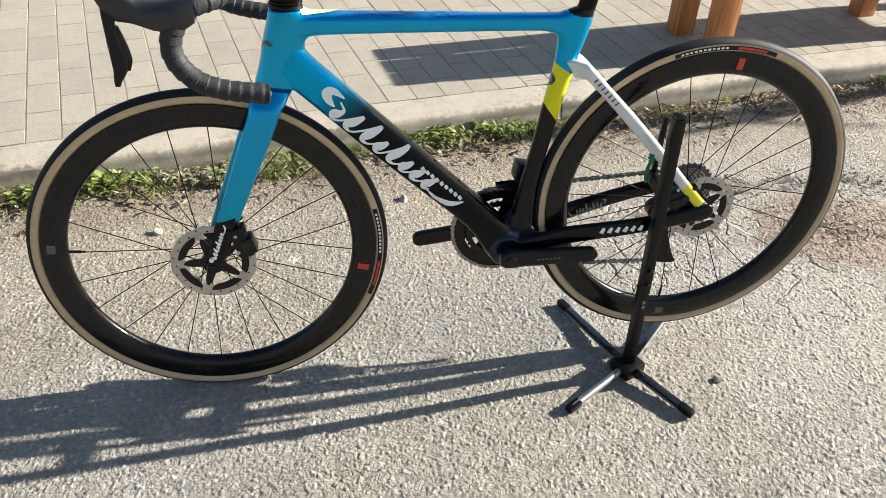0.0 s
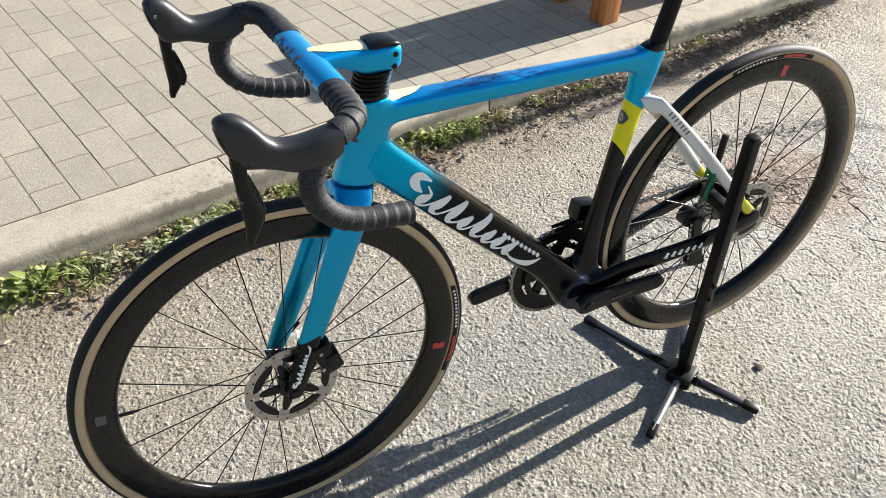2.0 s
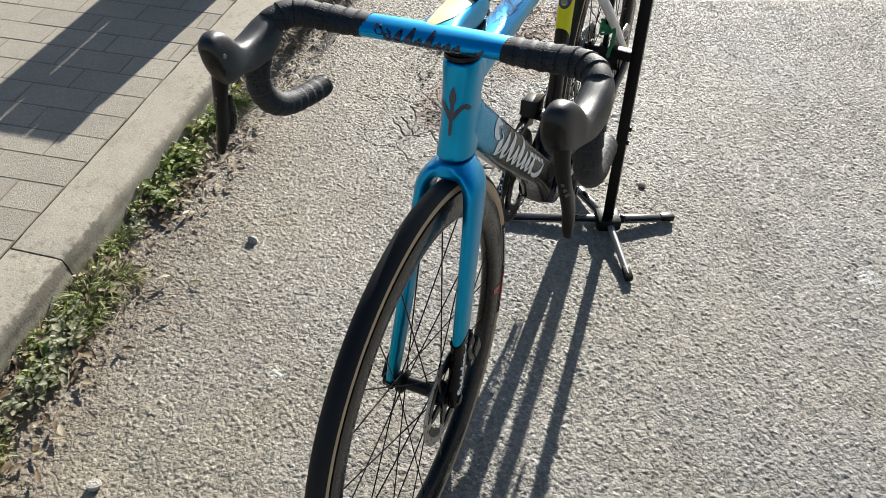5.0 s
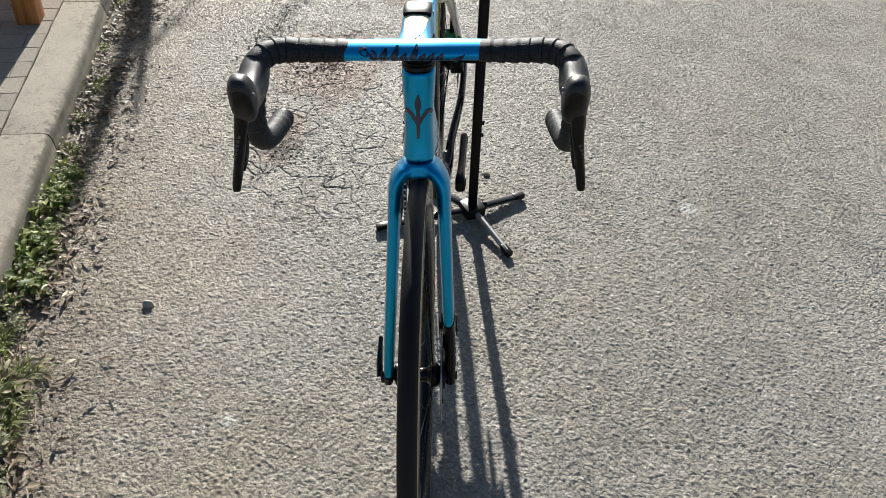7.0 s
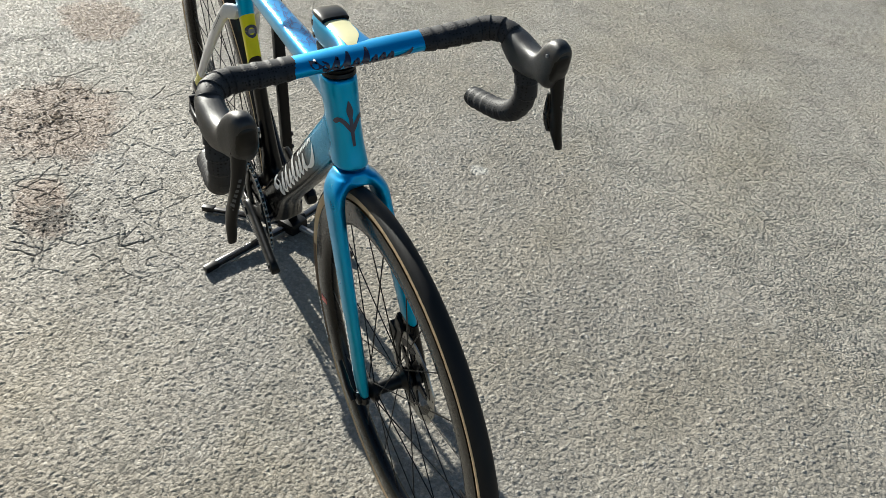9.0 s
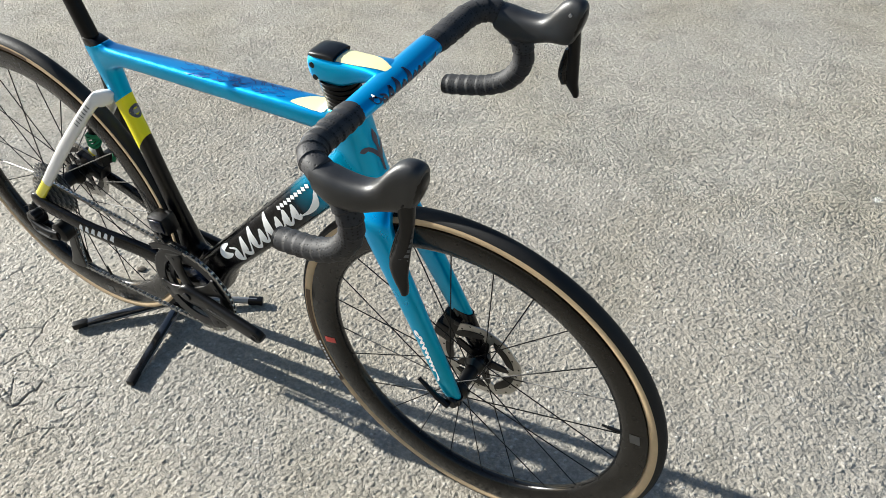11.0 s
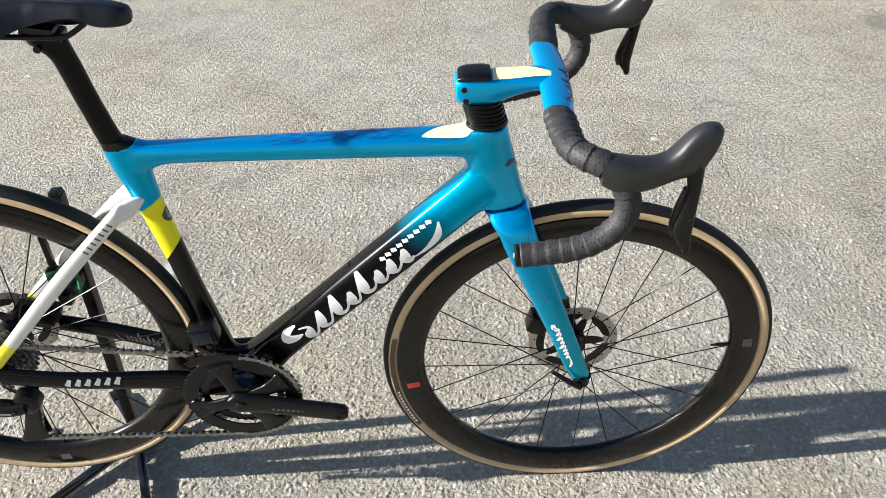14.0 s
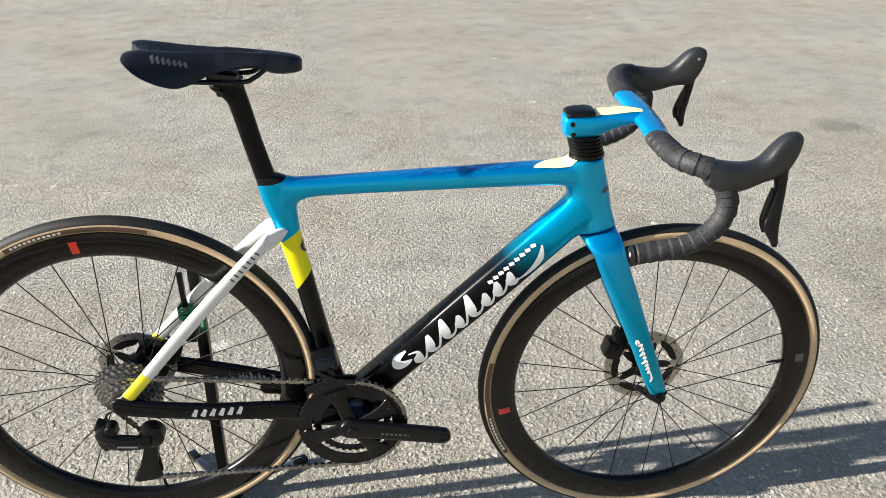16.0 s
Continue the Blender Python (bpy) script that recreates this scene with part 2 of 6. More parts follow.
def make_concrete(name, base, grain=160.0, dark=0.55, moss=False, rough=0.75):
    m = mat(name, base, 0.9, spec=0.3)
    n = Net(m)
    v = n.coord("Object")
    rnd = n.node("ShaderNodeObjectInfo").outputs["Random"]
    isl = n.node("ShaderNodeNewGeometry").outputs["Random Per Island"]
    vv = n.node("ShaderNodeVectorMath", operation="ADD", ins={0: v, 1: n.node("ShaderNodeCombineXYZ", {"X": n.math("MULTIPLY", rnd, 9.0), "Y": n.math("MULTIPLY", isl, 7.0)}).outputs[0]}).outputs[0]
    fine = n.noise(vv, grain, 4.0, 0.7)
    pit = n.voronoi(vv, grain * 1.3)
    blot = n.noise(vv, 9.0, 5.0, 0.6)
    col = n.ramp(fine, [(0.25, tuple(c * dark for c in base)), (0.5, base), (0.8, tuple(min(1, c * 1.28) for c in base))])
    col = n.mix(n.math("MULTIPLY", n.node("ShaderNodeMapRange", {"Value": blot, "From Min": 0.42, "From Max": 0.75}).outputs[0], 0.4), col, tuple(c * 0.72 for c in base))
    tint = n.math("ADD", 0.86, n.math("MULTIPLY", n.math("ADD", rnd, isl), 0.14))
    col = n.mix(1.0, col, n.node("ShaderNodeCombineXYZ", {"X": tint, "Y": tint, "Z": tint}).outputs[0], "MULTIPLY")
    if moss:
        m1 = n.node("ShaderNodeMapRange", {"Value": n.noise(v, 14.0, 6.0, 0.7), "From Min": 0.5, "From Max": 0.66}).outputs[0]
        col = n.mix(n.math("MULTIPLY", m1, 0.22), col, (0.10, 0.09, 0.06))
        # a ragged darker belt below the rounded edge, broken up by noise
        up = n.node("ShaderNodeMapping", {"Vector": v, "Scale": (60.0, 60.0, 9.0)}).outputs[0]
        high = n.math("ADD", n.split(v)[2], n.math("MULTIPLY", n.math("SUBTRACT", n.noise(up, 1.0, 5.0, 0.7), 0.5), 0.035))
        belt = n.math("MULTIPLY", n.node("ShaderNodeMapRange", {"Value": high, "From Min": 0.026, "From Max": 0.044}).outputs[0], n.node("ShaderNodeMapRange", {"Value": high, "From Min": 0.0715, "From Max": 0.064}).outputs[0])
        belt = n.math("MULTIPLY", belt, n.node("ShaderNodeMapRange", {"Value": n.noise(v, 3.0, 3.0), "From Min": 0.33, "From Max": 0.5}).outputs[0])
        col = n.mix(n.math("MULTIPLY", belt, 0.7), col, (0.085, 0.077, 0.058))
        damp = n.node("ShaderNodeMapRange", {"Value": high, "From Min": 0.036, "From Max": 0.014}).outputs[0]
        col = n.mix(n.math("MULTIPLY", damp, 0.55), col, (0.22, 0.205, 0.115))
    n.set("Base Color", col)
    h = n.math("ADD", fine, n.math("MULTIPLY", pit, 0.5))
    n.set("Normal", n.bump(h, rough, 0.0022))
    return m


M_ASPHALT = make_asphalt()
M_PAVER = make_concrete("paver_concrete", (0.372, 0.332, 0.266), 190.0, 0.66, rough=0.5)
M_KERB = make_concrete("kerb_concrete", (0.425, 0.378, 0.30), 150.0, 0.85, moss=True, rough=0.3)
M_BED = worn(mat("joint_sand", (0.20, 0.165, 0.118), 0.95), (0.20, 0.165, 0.118), 90.0, 0.4, bump=0.5)


def make_wood():
    m = mat("bench_wood", (0.42, 0.17, 0.045), 0.55)
    n = Net(m)
    v = n.coord("Object")
    mp = n.node("ShaderNodeMapping", {"Vector": v, "Scale": (40.0, 40.0, 2.2)}).outputs[0]
    g = n.noise(mp, 1.6, 6.0, 0.6, 1.2)
    n.set("Base Color", n.ramp(g, [(0.3, (0.26, 0.088, 0.022)), (0.55, (0.44, 0.17, 0.045)), (0.8, (0.55, 0.25, 0.08))]))
    n.set("Normal", n.bump(g, 0.3, 0.001))
    n.set("Roughness", n.math("ADD", 0.42, n.math("MULTIPLY", g, 0.25)))
    return m


M_WOOD = make_wood()

# ---------------------------------------------------------------- materials: bicycle
BLUE = (0.0, 0.36, 0.67)
DARK = (0.002, 0.002, 0.0028)


def paint(name, stops, axis, lo, hi, rough=0.22, metal=0.6, plain_from=None):
    """Coated lacquer whose colour runs along a direction of the bicycle, from lo to hi metres; past plain_from it holds no metal flakes."""
    m = mat(name, BLUE, rough, metal, 0.4, 0.05, 0.2)
    n = Net(m)
    v = n.coord("Object")
    d = n.node("ShaderNodeVectorMath", operation="DOT_PRODUCT", ins={0: v, 1: axis}).outputs["Value"]
    f = n.node("ShaderNodeMapRange", {"Value": d, "From Min": lo, "From Max": hi}).outputs[0]
    col = n.ramp(f, stops)
    flake = n.split(n.voronoi(v, 1800.0, out="Color"))[0]
    col = n.mix(n.math("MULTIPLY", flake, 0.25), col, n.mix(1.0, col, (0.75, 0.80, 0.85), "MULTIPLY"))
    n.set("Base Color", col)
    dust = n.noise(v, 25.0, 5.0, 0.6)
    n.set("Roughness", n.math("ADD", rough - 0.05, n.math("MULTIPLY", dust, 0.14)))
    n.set("Coat Roughness", n.math("ADD", 0.05, n.math("MULTIPLY", dust, 0.08)))
    if plain_from:
        metal = n.node("ShaderNodeMapRange", {"Value": f, "From Min": plain_from - 0.1, "From Max": plain_from, "To Min": metal, "To Max": 0.0}).outputs[0]
    n.set("Metallic", metal)
    return m


M_BLUE = paint("teal_blue_lacquer", [(0.0, BLUE), (1.0, (0.0, 0.35, 0.66))], (1, 0, 0), 0.0, 1.0, 0.28, 0.75)
# the top tube's upper face carries reflected sky in its colour, a deeper blue
M_TOP = paint("sky_tinted_blue_lacquer", [(0.0, BLUE), (0.35, (0.0, 0.345, 0.71)), (1.0, (0.0, 0.325, 0.74))], (0.0866, 0, 0.9962), 0.4580, 0.4690, 0.28, 0.75)
M_BAR = paint("royal_blue_lacquer", [(0.0, (0.0, 0.36, 0.76)), (1.0, (0.0, 0.37, 0.76))], (0, 1, 0), -0.1, 0.1, 0.36, 0.7)
M_STEM = paint("blue_stem_lacquer", [(0.0, (0.0, 0.30, 0.74)), (1.0, (0.0, 0.37, 0.70))], (1, 0, 0), 0.12, 0.20, 0.35, 0.75)
M_FORK = paint("deep_blue_lacquer", [(0.0, (0.0, 0.35, 0.56)), (0.7, (0.0, 0.33, 0.65)), (1.0, (0.0, 0.325, 0.68))], (0, 0, 1), 0.05, 0.32, 0.28, 0.75)
DT_AXIS = (0.673, 0.0, -0.74)
M_DOWN = paint("blue_to_black_lacquer", [(0.0, BLUE), (0.19, BLUE), (0.28, (0.0, 0.13, 0.21)), (0.36, (0.0, 0.012, 0.022)), (0.42, DARK), (1.0, DARK)], DT_AXIS, -0.16, 0.32, 0.2, 0.7, plain_from=0.34)
M_DOWN.node_tree.nodes["Principled BSDF"].inputs["Coat Weight"].default_value = 0.10
M_DOWN.node_tree.nodes["Principled BSDF"].inputs["Specular IOR Level"].default_value = 0.12
M_BLACK = worn(mat("black_lacquer", DARK, 0.22, 0.0, 0.2, 0.05, 0.15), DARK, 60.0, 0.25, 0.24)
# black lacquer with the sheen of reflected sky put into its base as navy
M_NAVY = worn(mat("sky_tinted_black_lacquer", (0.005, 0.010, 0.024), 0.2, 0.2, 0.35, 0.04, 0.2), (0.005, 0.010, 0.024), 60.0, 0.25, 0.22)
M_CARBON = worn(mat("satin_carbon", (0.0034, 0.003, 0.003), 0.26, 0.0, 0.30, 0.08, 0.2), (0.0034, 0.003, 0.003), 80.0, 0.3, 0.26)
M_CREAM = worn(mat("cream_decal", (0.86, 0.80, 0.42), 0.35, 0.0, 0.8), (0.86, 0.80, 0.42), 50.0, 0.05, 0.35)
M_DECAL = worn(mat("white_decal", (0.90, 0.90, 0.89), 0.4, 0.0, 0.5), (0.90, 0.90, 0.89), 60.0, 0.02, 0.4)
M_INK = worn(mat("dark_blue_decal", (0.004, 0.012, 0.05), 0.35, 0.0, 0.8), (0.004, 0.012, 0.05), 60.0, 0.2, 0.35)
M_GREY_INK = worn(mat("grey_decal", (0.22, 0.22, 0.22), 0.45), (0.22, 0.22, 0.22), 60.0, 0.1, 0.45)
M_FAINT = worn(mat("dull_grey_decal", (0.085, 0.085, 0.085), 0.45), (0.085, 0.085, 0.085), 60.0, 0.1, 0.45)
M_RED = worn(mat("red_decal", (0.55, 0.025, 0.015), 0.4, 0.0, 0.4), (0.55, 0.025, 0.015), 60.0, 0.1, 0.4)
M_BROWN = worn(mat("brown_print", (0.11, 0.065, 0.035), 0.6), (0.11, 0.065, 0.035), 60.0, 0.2, 0.6)
M_RUBBER = worn(mat("tyre_rubber", (0.0085, 0.0085, 0.009), 0.6, spec=0.3), (0.0085, 0.0085, 0.009), 40.0, 0.3, 0.62, 0.25, 900.0)
M_TAN = worn(mat("tan_cotton_sidewall", (0.54, 0.395, 0.235), 0.7), (0.54, 0.395, 0.235), 70.0, 0.14, 0.75, 0.3, 1600.0)
M_HOOD = worn(mat("hood_rubber", (0.014, 0.0145, 0.0165), 0.42, spec=0.55), (0.014, 0.0145, 0.0165), 60.0, 0.25, 0.44, 0.15, 1500.0)
M_PLASTIC = worn(mat("black_plastic", (0.0028, 0.0028, 0.0032), 0.28, spec=0.3), (0.0028, 0.0028, 0.0032), 70.0, 0.3, 0.32)
M_STEEL = worn(mat("brushed_steel", (0.46, 0.45, 0.43), 0.34, 1.0), (0.46, 0.45, 0.43), 120.0, 0.18, 0.34)
M_CHAIN = worn(mat("oiled_chain_steel", (0.27, 0.262, 0.245), 0.3, 1.0), (0.27, 0.262, 0.245), 150.0, 0.4, 0.32)
M_LINK = worn(mat("polished_link_steel", (0.42, 0.41, 0.39), 0.26, 1.0), (0.42, 0.41, 0.39), 150.0, 0.3, 0.25)
M_SPROCKET = worn(mat("sprocket_steel", (0.17, 0.175, 0.175), 0.45, 1.0), (0.17, 0.175, 0.175), 200.0, 0.4, 0.46)
M_RING = worn(mat("satin_ring_alloy", (0.022, 0.022, 0.024), 0.32, 0.8), (0.022, 0.022, 0.024), 90.0, 0.25, 0.36)
M_ALLOY = worn(mat("grey_anodised_alloy", (0.03, 0.03, 0.033), 0.3, 0.9), (0.03, 0.03, 0.033), 90.0, 0.2, 0.32)
M_SPOKE = worn(mat("black_spoke", (0.007, 0.007, 0.007), 0.35, 0.4, spec=0.3), (0.007, 0.007, 0.007), 90.0, 0.2, 0.35)
M_SADDLE = worn(mat("saddle_cover", (0.003, 0.0042, 0.0085), 0.33, spec=0.42), (0.003, 0.0042, 0.0085), 60.0, 0.25, 0.42, 0.2, 1200.0)
M_POST = worn(mat("satin_post_carbon", (0.003, 0.003, 0.0032), 0.34, spec=0.15), (0.003, 0.003, 0.0032), 60.0, 0.4, 0.36)
M_STAND = worn(mat("black_powder_coat", (0.0025, 0.0025, 0.0028), 0.36, spec=0.25), (0.0025, 0.0025, 0.0028), 60.0, 0.4, 0.38, 0.2, 700.0)
M_FOOT = worn(mat("gloss_black_steel", (0.006, 0.006, 0.0065), 0.16, 0.0, 1.0, 0.08), (0.006, 0.006, 0.0065), 60.0, 0.4, 0.16)
M_PALE_STEEL = worn(mat("pale_steel", (0.42, 0.41, 0.40), 0.42, 0.9), (0.42, 0.41, 0.40), 50.0, 0.35, 0.42)
M_GREEN = worn(mat("green_cord", (0.01, 0.16, 0.06), 0.7), (0.01, 0.16, 0.06), 200.0, 0.3, 0.7)


def make_tape():
    m = mat("handlebar_tape", (0.012, 0.012, 0.013), 0.5, spec=0.35)
    n = Net(m)
    v = n.coord("Object")
    cell = n.voronoi(v, 230.0, rnd=0.35)
    hole = n.node("ShaderNodeMapRange", {"Value": cell, "From Min": 0.22, "From Max": 0.36}).outputs[0]
    tone = n.ramp(n.noise(v, 60.0, 4.0), [(0.3, (0.015, 0.015, 0.017)), (0.7, (0.034, 0.034, 0.037))])
    n.set("Base Color", n.mix(hole, (0.003, 0.003, 0.003), tone))
    n.set("Normal", n.bump(hole, 0.3, 0.0012))
    n.set("Roughness", n.math("ADD", 0.54, n.math("MULTIPLY", n.noise(v, 30.0, 3.0), 0.16)))
    return m


M_TAPE = make_tape()

# ---------------------------------------------------------------- mesh helpers


def part(name, bm, material, parent=None, label="", smooth=True, at=None):
    me = bpy.data.meshes.new(name)
    bmesh.ops.recalc_face_normals(bm, faces=bm.faces[:])
    bm.to_mesh(me)
    bm.free()
    if smooth:
        for p in me.polygons:
            p.use_smooth = True
        me.set_sharp_from_angle(angle=radians(40))
    me.materials.append(material)
    ob = new(name, me)
    if parent is not None:
        ob.parent = parent
    if at is not None:
        ob.matrix_basis = at
    if label:
        tagged(ob, label)
    return ob


def empty(name, parent=None, at=None):
    ob = new(name)
    ob.empty_display_size = 0.05
    if parent is not None:
        ob.parent = parent
    # one foot in pale steel, the others black with a pale strip below
    if at is not None:
        ob.matrix_basis = at
    return ob


def loft(rings, bm=None, closed=False, caps=True):
    bm = bm or bmesh.new()
    vs = [[bm.verts.new(p) for p in r] for r in rings]
    n = len(vs[0])
    pairs = list(zip(vs, vs[1:])) + ([(vs[-1], vs[0])] if closed else [])
    for a, b in pairs:
        for i in range(n):
            j = (i + 1) % n
            bm.faces.new((a[i], a[j], b[j], b[i]))
    if caps and not closed:
        bm.faces.new(vs[0][::-1])
        bm.faces.new(vs[-1])
    return bm


def sgn(v, p):
    return math.copysign(abs(v) ** p, v)


def bvh(bm):
    bm.normal_update()
    return BVHTree.FromBMesh(bm)


def side_tube(stations, n=28, power=2.6, y=0.0, bm=None, steps=0):
    """A tube drawn in the side view: each station is (x1, z1, x2, z2, half width[, y]) from one edge to the other."""
    st = [tuple(s) + ((y,) if len(s) == 5 else ()) for s in stations]
    if steps:
        st = spline(st, steps)
    rings = []
    e = 2.0 / power
    for x1, z1, x2, z2, w, yy in st:
        c = Vector(((x1 + x2) / 2, yy, (z1 + z2) / 2))
        h = Vector(((x1 - x2) / 2, 0, (z1 - z2) / 2))
        rings.append([c + h * sgn(math.cos(2 * math.pi * i / n), e) + Vector((0, w * sgn(math.sin(2 * math.pi * i / n), e), 0)) for i in range(n)])
    return loft(rings, bm)


def spline(pts, steps):
    """Catmull-Rom through tuples."""
    out = []
    k = len(pts)
    for i in range(k - 1):
        p0, p1, p2, p3 = pts[max(i - 1, 0)], pts[i], pts[i + 1], pts[min(i + 2, k - 1)]
        for s in range(steps):
            t = s / steps
            out.append(tuple(0.5 * (2 * b + (c - a) * t + (2 * a - 5 * b + 4 * c - d) * t * t + (3 * b - a - 3 * c + d) * t ** 3) for a, b, c, d in zip(p0, p1, p2, p3)))
    out.append(tuple(pts[-1]))
    return out


def sweep(path, radius, n=12, bm=None, caps=True, flat=1.0, up=Vector((0, 0, 1))):
    """A round (or flattened) tube along points; radius a number or one per point."""
    path = [Vector(p[:3]) for p in path]
    rings = []
    k = len(path)
    nrm = None
    for i, p in enumerate(path):
        d = (path[min(i + 1, k - 1)] - path[max(i - 1, 0)]).normalized()
        if nrm is None:
            ref = up if abs(d.dot(up)) < 0.9 else Vector((1, 0, 0))
            nrm = (ref - d * ref.dot(d)).normalized()
        else:
            nrm = (nrm - d * nrm.dot(d)).normalized()
        side = d.cross(nrm)
        r = radius[i] if isinstance(radius, (list, tuple)) else radius
        rings.append([p + nrm * (r * flat * math.cos(2 * math.pi * j / n)) + side * (r * math.sin(2 * math.pi * j / n)) for j in range(n)])
    return loft(rings, bm, caps=caps)


def lathe(profile, n=96, bm=None, closed_profile=True):
    """Turn (radius, y) points round the y axis."""
    bm = bm or bmesh.new()
    rings = []
    for i in range(n):
        a = 2 * math.pi * i / n
        rings.append([Vector((r * math.cos(a), y, r * math.sin(a))) for r, y in profile])
    vs = [[bm.verts.new(p) for p in r] for r in rings]
    m = len(profile)
    for i in range(n):
        a, b = vs[i], vs[(i + 1) % n]
        for j in range(m if closed_profile else m - 1):
            q = (a[j], a[(j + 1) % m], b[(j + 1) % m], b[j])
            bm.faces.new(q)
    return bm


def box(sx, sy, sz, at=None, bevel=0.0, bm=None, seg=2):
    bm = bm or bmesh.new()
    made = bmesh.ops.create_cube(bm, size=1.0, matrix=(at or Matrix()) @ Matrix.Diagonal((sx, sy, sz, 1)))
    if bevel:
        es = list({e for v in made["verts"] for e in v.link_edges})
        bmesh.ops.bevel(bm, geom=es, offset=bevel, segments=seg, affect="EDGES", profile=0.6)
    return bm


def disc_cyl(r, y0, y1, at=Vector((0, 0, 0)), n=24, bm=None, bevel=0.0):
    """A cylinder along y with softened rims."""
    b = bevel
    prof = [(r - b, y0), (r, y0 + b), (r, y1 - b), (r - b, y1)] if b else [(r, y0), (r, y1)]
    rings = [[Vector((at.x + q * math.cos(2 * math.pi * i / n), at.y + y, at.z + q * math.sin(2 * math.pi * i / n))) for i in range(n)] for q, y in prof]
    return loft(rings, bm)


def bar_between(a, b, w, h, bevel=0.002, bm=None, up=Vector((0, 0, 1))):
    a, b = Vector(a), Vector(b)
    d = (b - a)
    z = d.normalized()
    x = up.cross(z)
    if x.length < 1e-3:
        x = Vector((1, 0, 0))
    x.normalize()
    y = z.cross(x)
    m = Matrix((x, y, z)).transposed().to_4x4()
    m.translation = (a + b) / 2
    return box(w, h, d.length, m, bevel, bm)


# ---------------------------------------------------------------- ground, kerb, paving
KERB_TURN = 8.53
KM = pose(0, 0.945, 0, 0, 0, KERB_TURN)


def ground_mesh(x0, x1, y0, y1, step):
    """One sheet: a finely chipped middle that runs out flat to the horizon."""
    nx, ny = int((x1 - x0) / step) + 1, int((y1 - y0) / step) + 1
    xs, ys = np.meshgrid(np.linspace(x0, x1, nx), np.linspace(y0, y1, ny))
    rng = np.random.default_rng(7)
    z = np.zeros_like(xs)
    stone, tone = np.full_like(xs, 0.0), np.full_like(xs, 0.5)
    for size, height, keen, floor in ((0.0052, 0.0010, 1.2, 0.30), (0.0094, 0.0035, 2.3, 0.35)):
        gx, gy = int((x1 - x0) / size) + 4, int((y1 - y0) / size) + 4
        jx, jy, hh, rr, tt, aa = (rng.random((gx, gy)) for _ in range(6))
        cx, cy = ((xs - x0) / size).astype(int) + 1, ((ys - y0) / size).astype(int) + 1
        best, mine = np.full_like(xs, floor), np.full_like(xs, 0.5)
        for dx in (-1, 0, 1):
            for dy in (-1, 0, 1):
                ix, iy = cx + dx, cy + dy
                ox = xs - ((ix - 1 + 0.1 + 0.8 * jx[ix, iy]) * size + x0)
                oy = ys - ((iy - 1 + 0.1 + 0.8 * jy[ix, iy]) * size + y0)
                ca, sa = np.cos(6.28 * aa[ix, iy]), np.sin(6.28 * aa[ix, iy])
                d = (np.abs(ox * ca + oy * sa) * (0.75 + 0.3 * rr[ix, iy])) ** 1.5 + (np.abs(oy * ca - ox * sa) * (1.35 - 0.3 * rr[ix, iy])) ** 1.5
                d = d ** (1 / 1.5) / size
                h = (0.25 + 0.75 * hh[ix, iy] ** keen) * np.clip(1.0 - (d / 0.66) ** 4, 0.0, 1.0) + 0.10 * (ox * (rr[ix, iy] - 0.5) + oy * (tt[ix, iy] - 0.5)) / size
                up = h > best
                best, mine = np.where(up, h, best), np.where(up, tt[ix, iy], mine)
        z += height * (best - 0.5)
        stone, tone = best, mine
    # open cracks between loosened plates, finer where the edge crumbles
    crack = np.zeros_like(xs)
    wx, wy = xs.copy(), ys.copy()
    for k in (14.0, 31.0, 67.0, 140.0, 290.0):
        a, p = rng.uniform(0, 6.28, 4), rng.uniform(0, 6.28, 4)
        wx += 0.19 / k * sum(np.sin(k * (xs * math.cos(q) + ys * math.sin(q)) + r) for q, r in zip(a[:2], p[:2])) * 0.7
        wy += 0.19 / k * sum(np.sin(k * (xs * math.cos(q) + ys * math.sin(q)) + r) for q, r in zip(a[2:], p[2:])) * 0.7
    for size, width, (zx, zy, zw, zh), lost in ((0.098, 0.0010, (1.02, 0.29, 0.76, 0.40), 0.33), (0.052, 0.0008, (0.70, 0.33, 0.40, 0.19), 0.5), (0.030, 0.0009, (1.22, 0.34, 0.26, 0.17), 0.72)):
        gx, gy = int((x1 - x0) / size) + 8, int((y1 - y0) / size) + 8
        jx, jy, hh = (rng.random((gx, gy)) for _ in range(3))
        cx, cy = np.floor((wx - x0) / size).astype(int) + 3, np.floor((wy - y0) / size).astype(int) + 3
        cx, cy = np.clip(cx, 1, gx - 2), np.clip(cy, 1, gy - 2)
        near = [np.full_like(xs, 9.0) for _ in range(2)]
        at = [[np.zeros_like(xs) for _ in range(3)] for _ in range(2)]
        for dx in (-1, 0, 1):
            for dy in (-1, 0, 1):
                ix, iy = cx + dx, cy + dy
                px_, py_ = (ix - 3 + jx[ix, iy]) * size + x0, (iy - 3 + jy[ix, iy]) * size + y0
                d = np.hypot(wx - px_, wy - py_)
                first, second = d < near[0], (d >= near[0]) & (d < near[1])
                new_ = (px_, py_, hh[ix, iy])
                for k in range(3):
                    at[1][k] = np.where(first, at[0][k], np.where(second, new_[k], at[1][k]))
                    at[0][k] = np.where(first, new_[k], at[0][k])
                near[1] = np.where(first, near[0], np.where(second, d, near[1]))
                near[0] = np.where(first, d, near[0])
        gap = (near[1] ** 2 - near[0] ** 2) / (2 * np.hypot(at[0][0] - at[1][0], at[0][1] - at[1][1]) + 1e-6)
        own = (at[0][2] * 7.31 + at[1][2] * 7.31) % 1.0
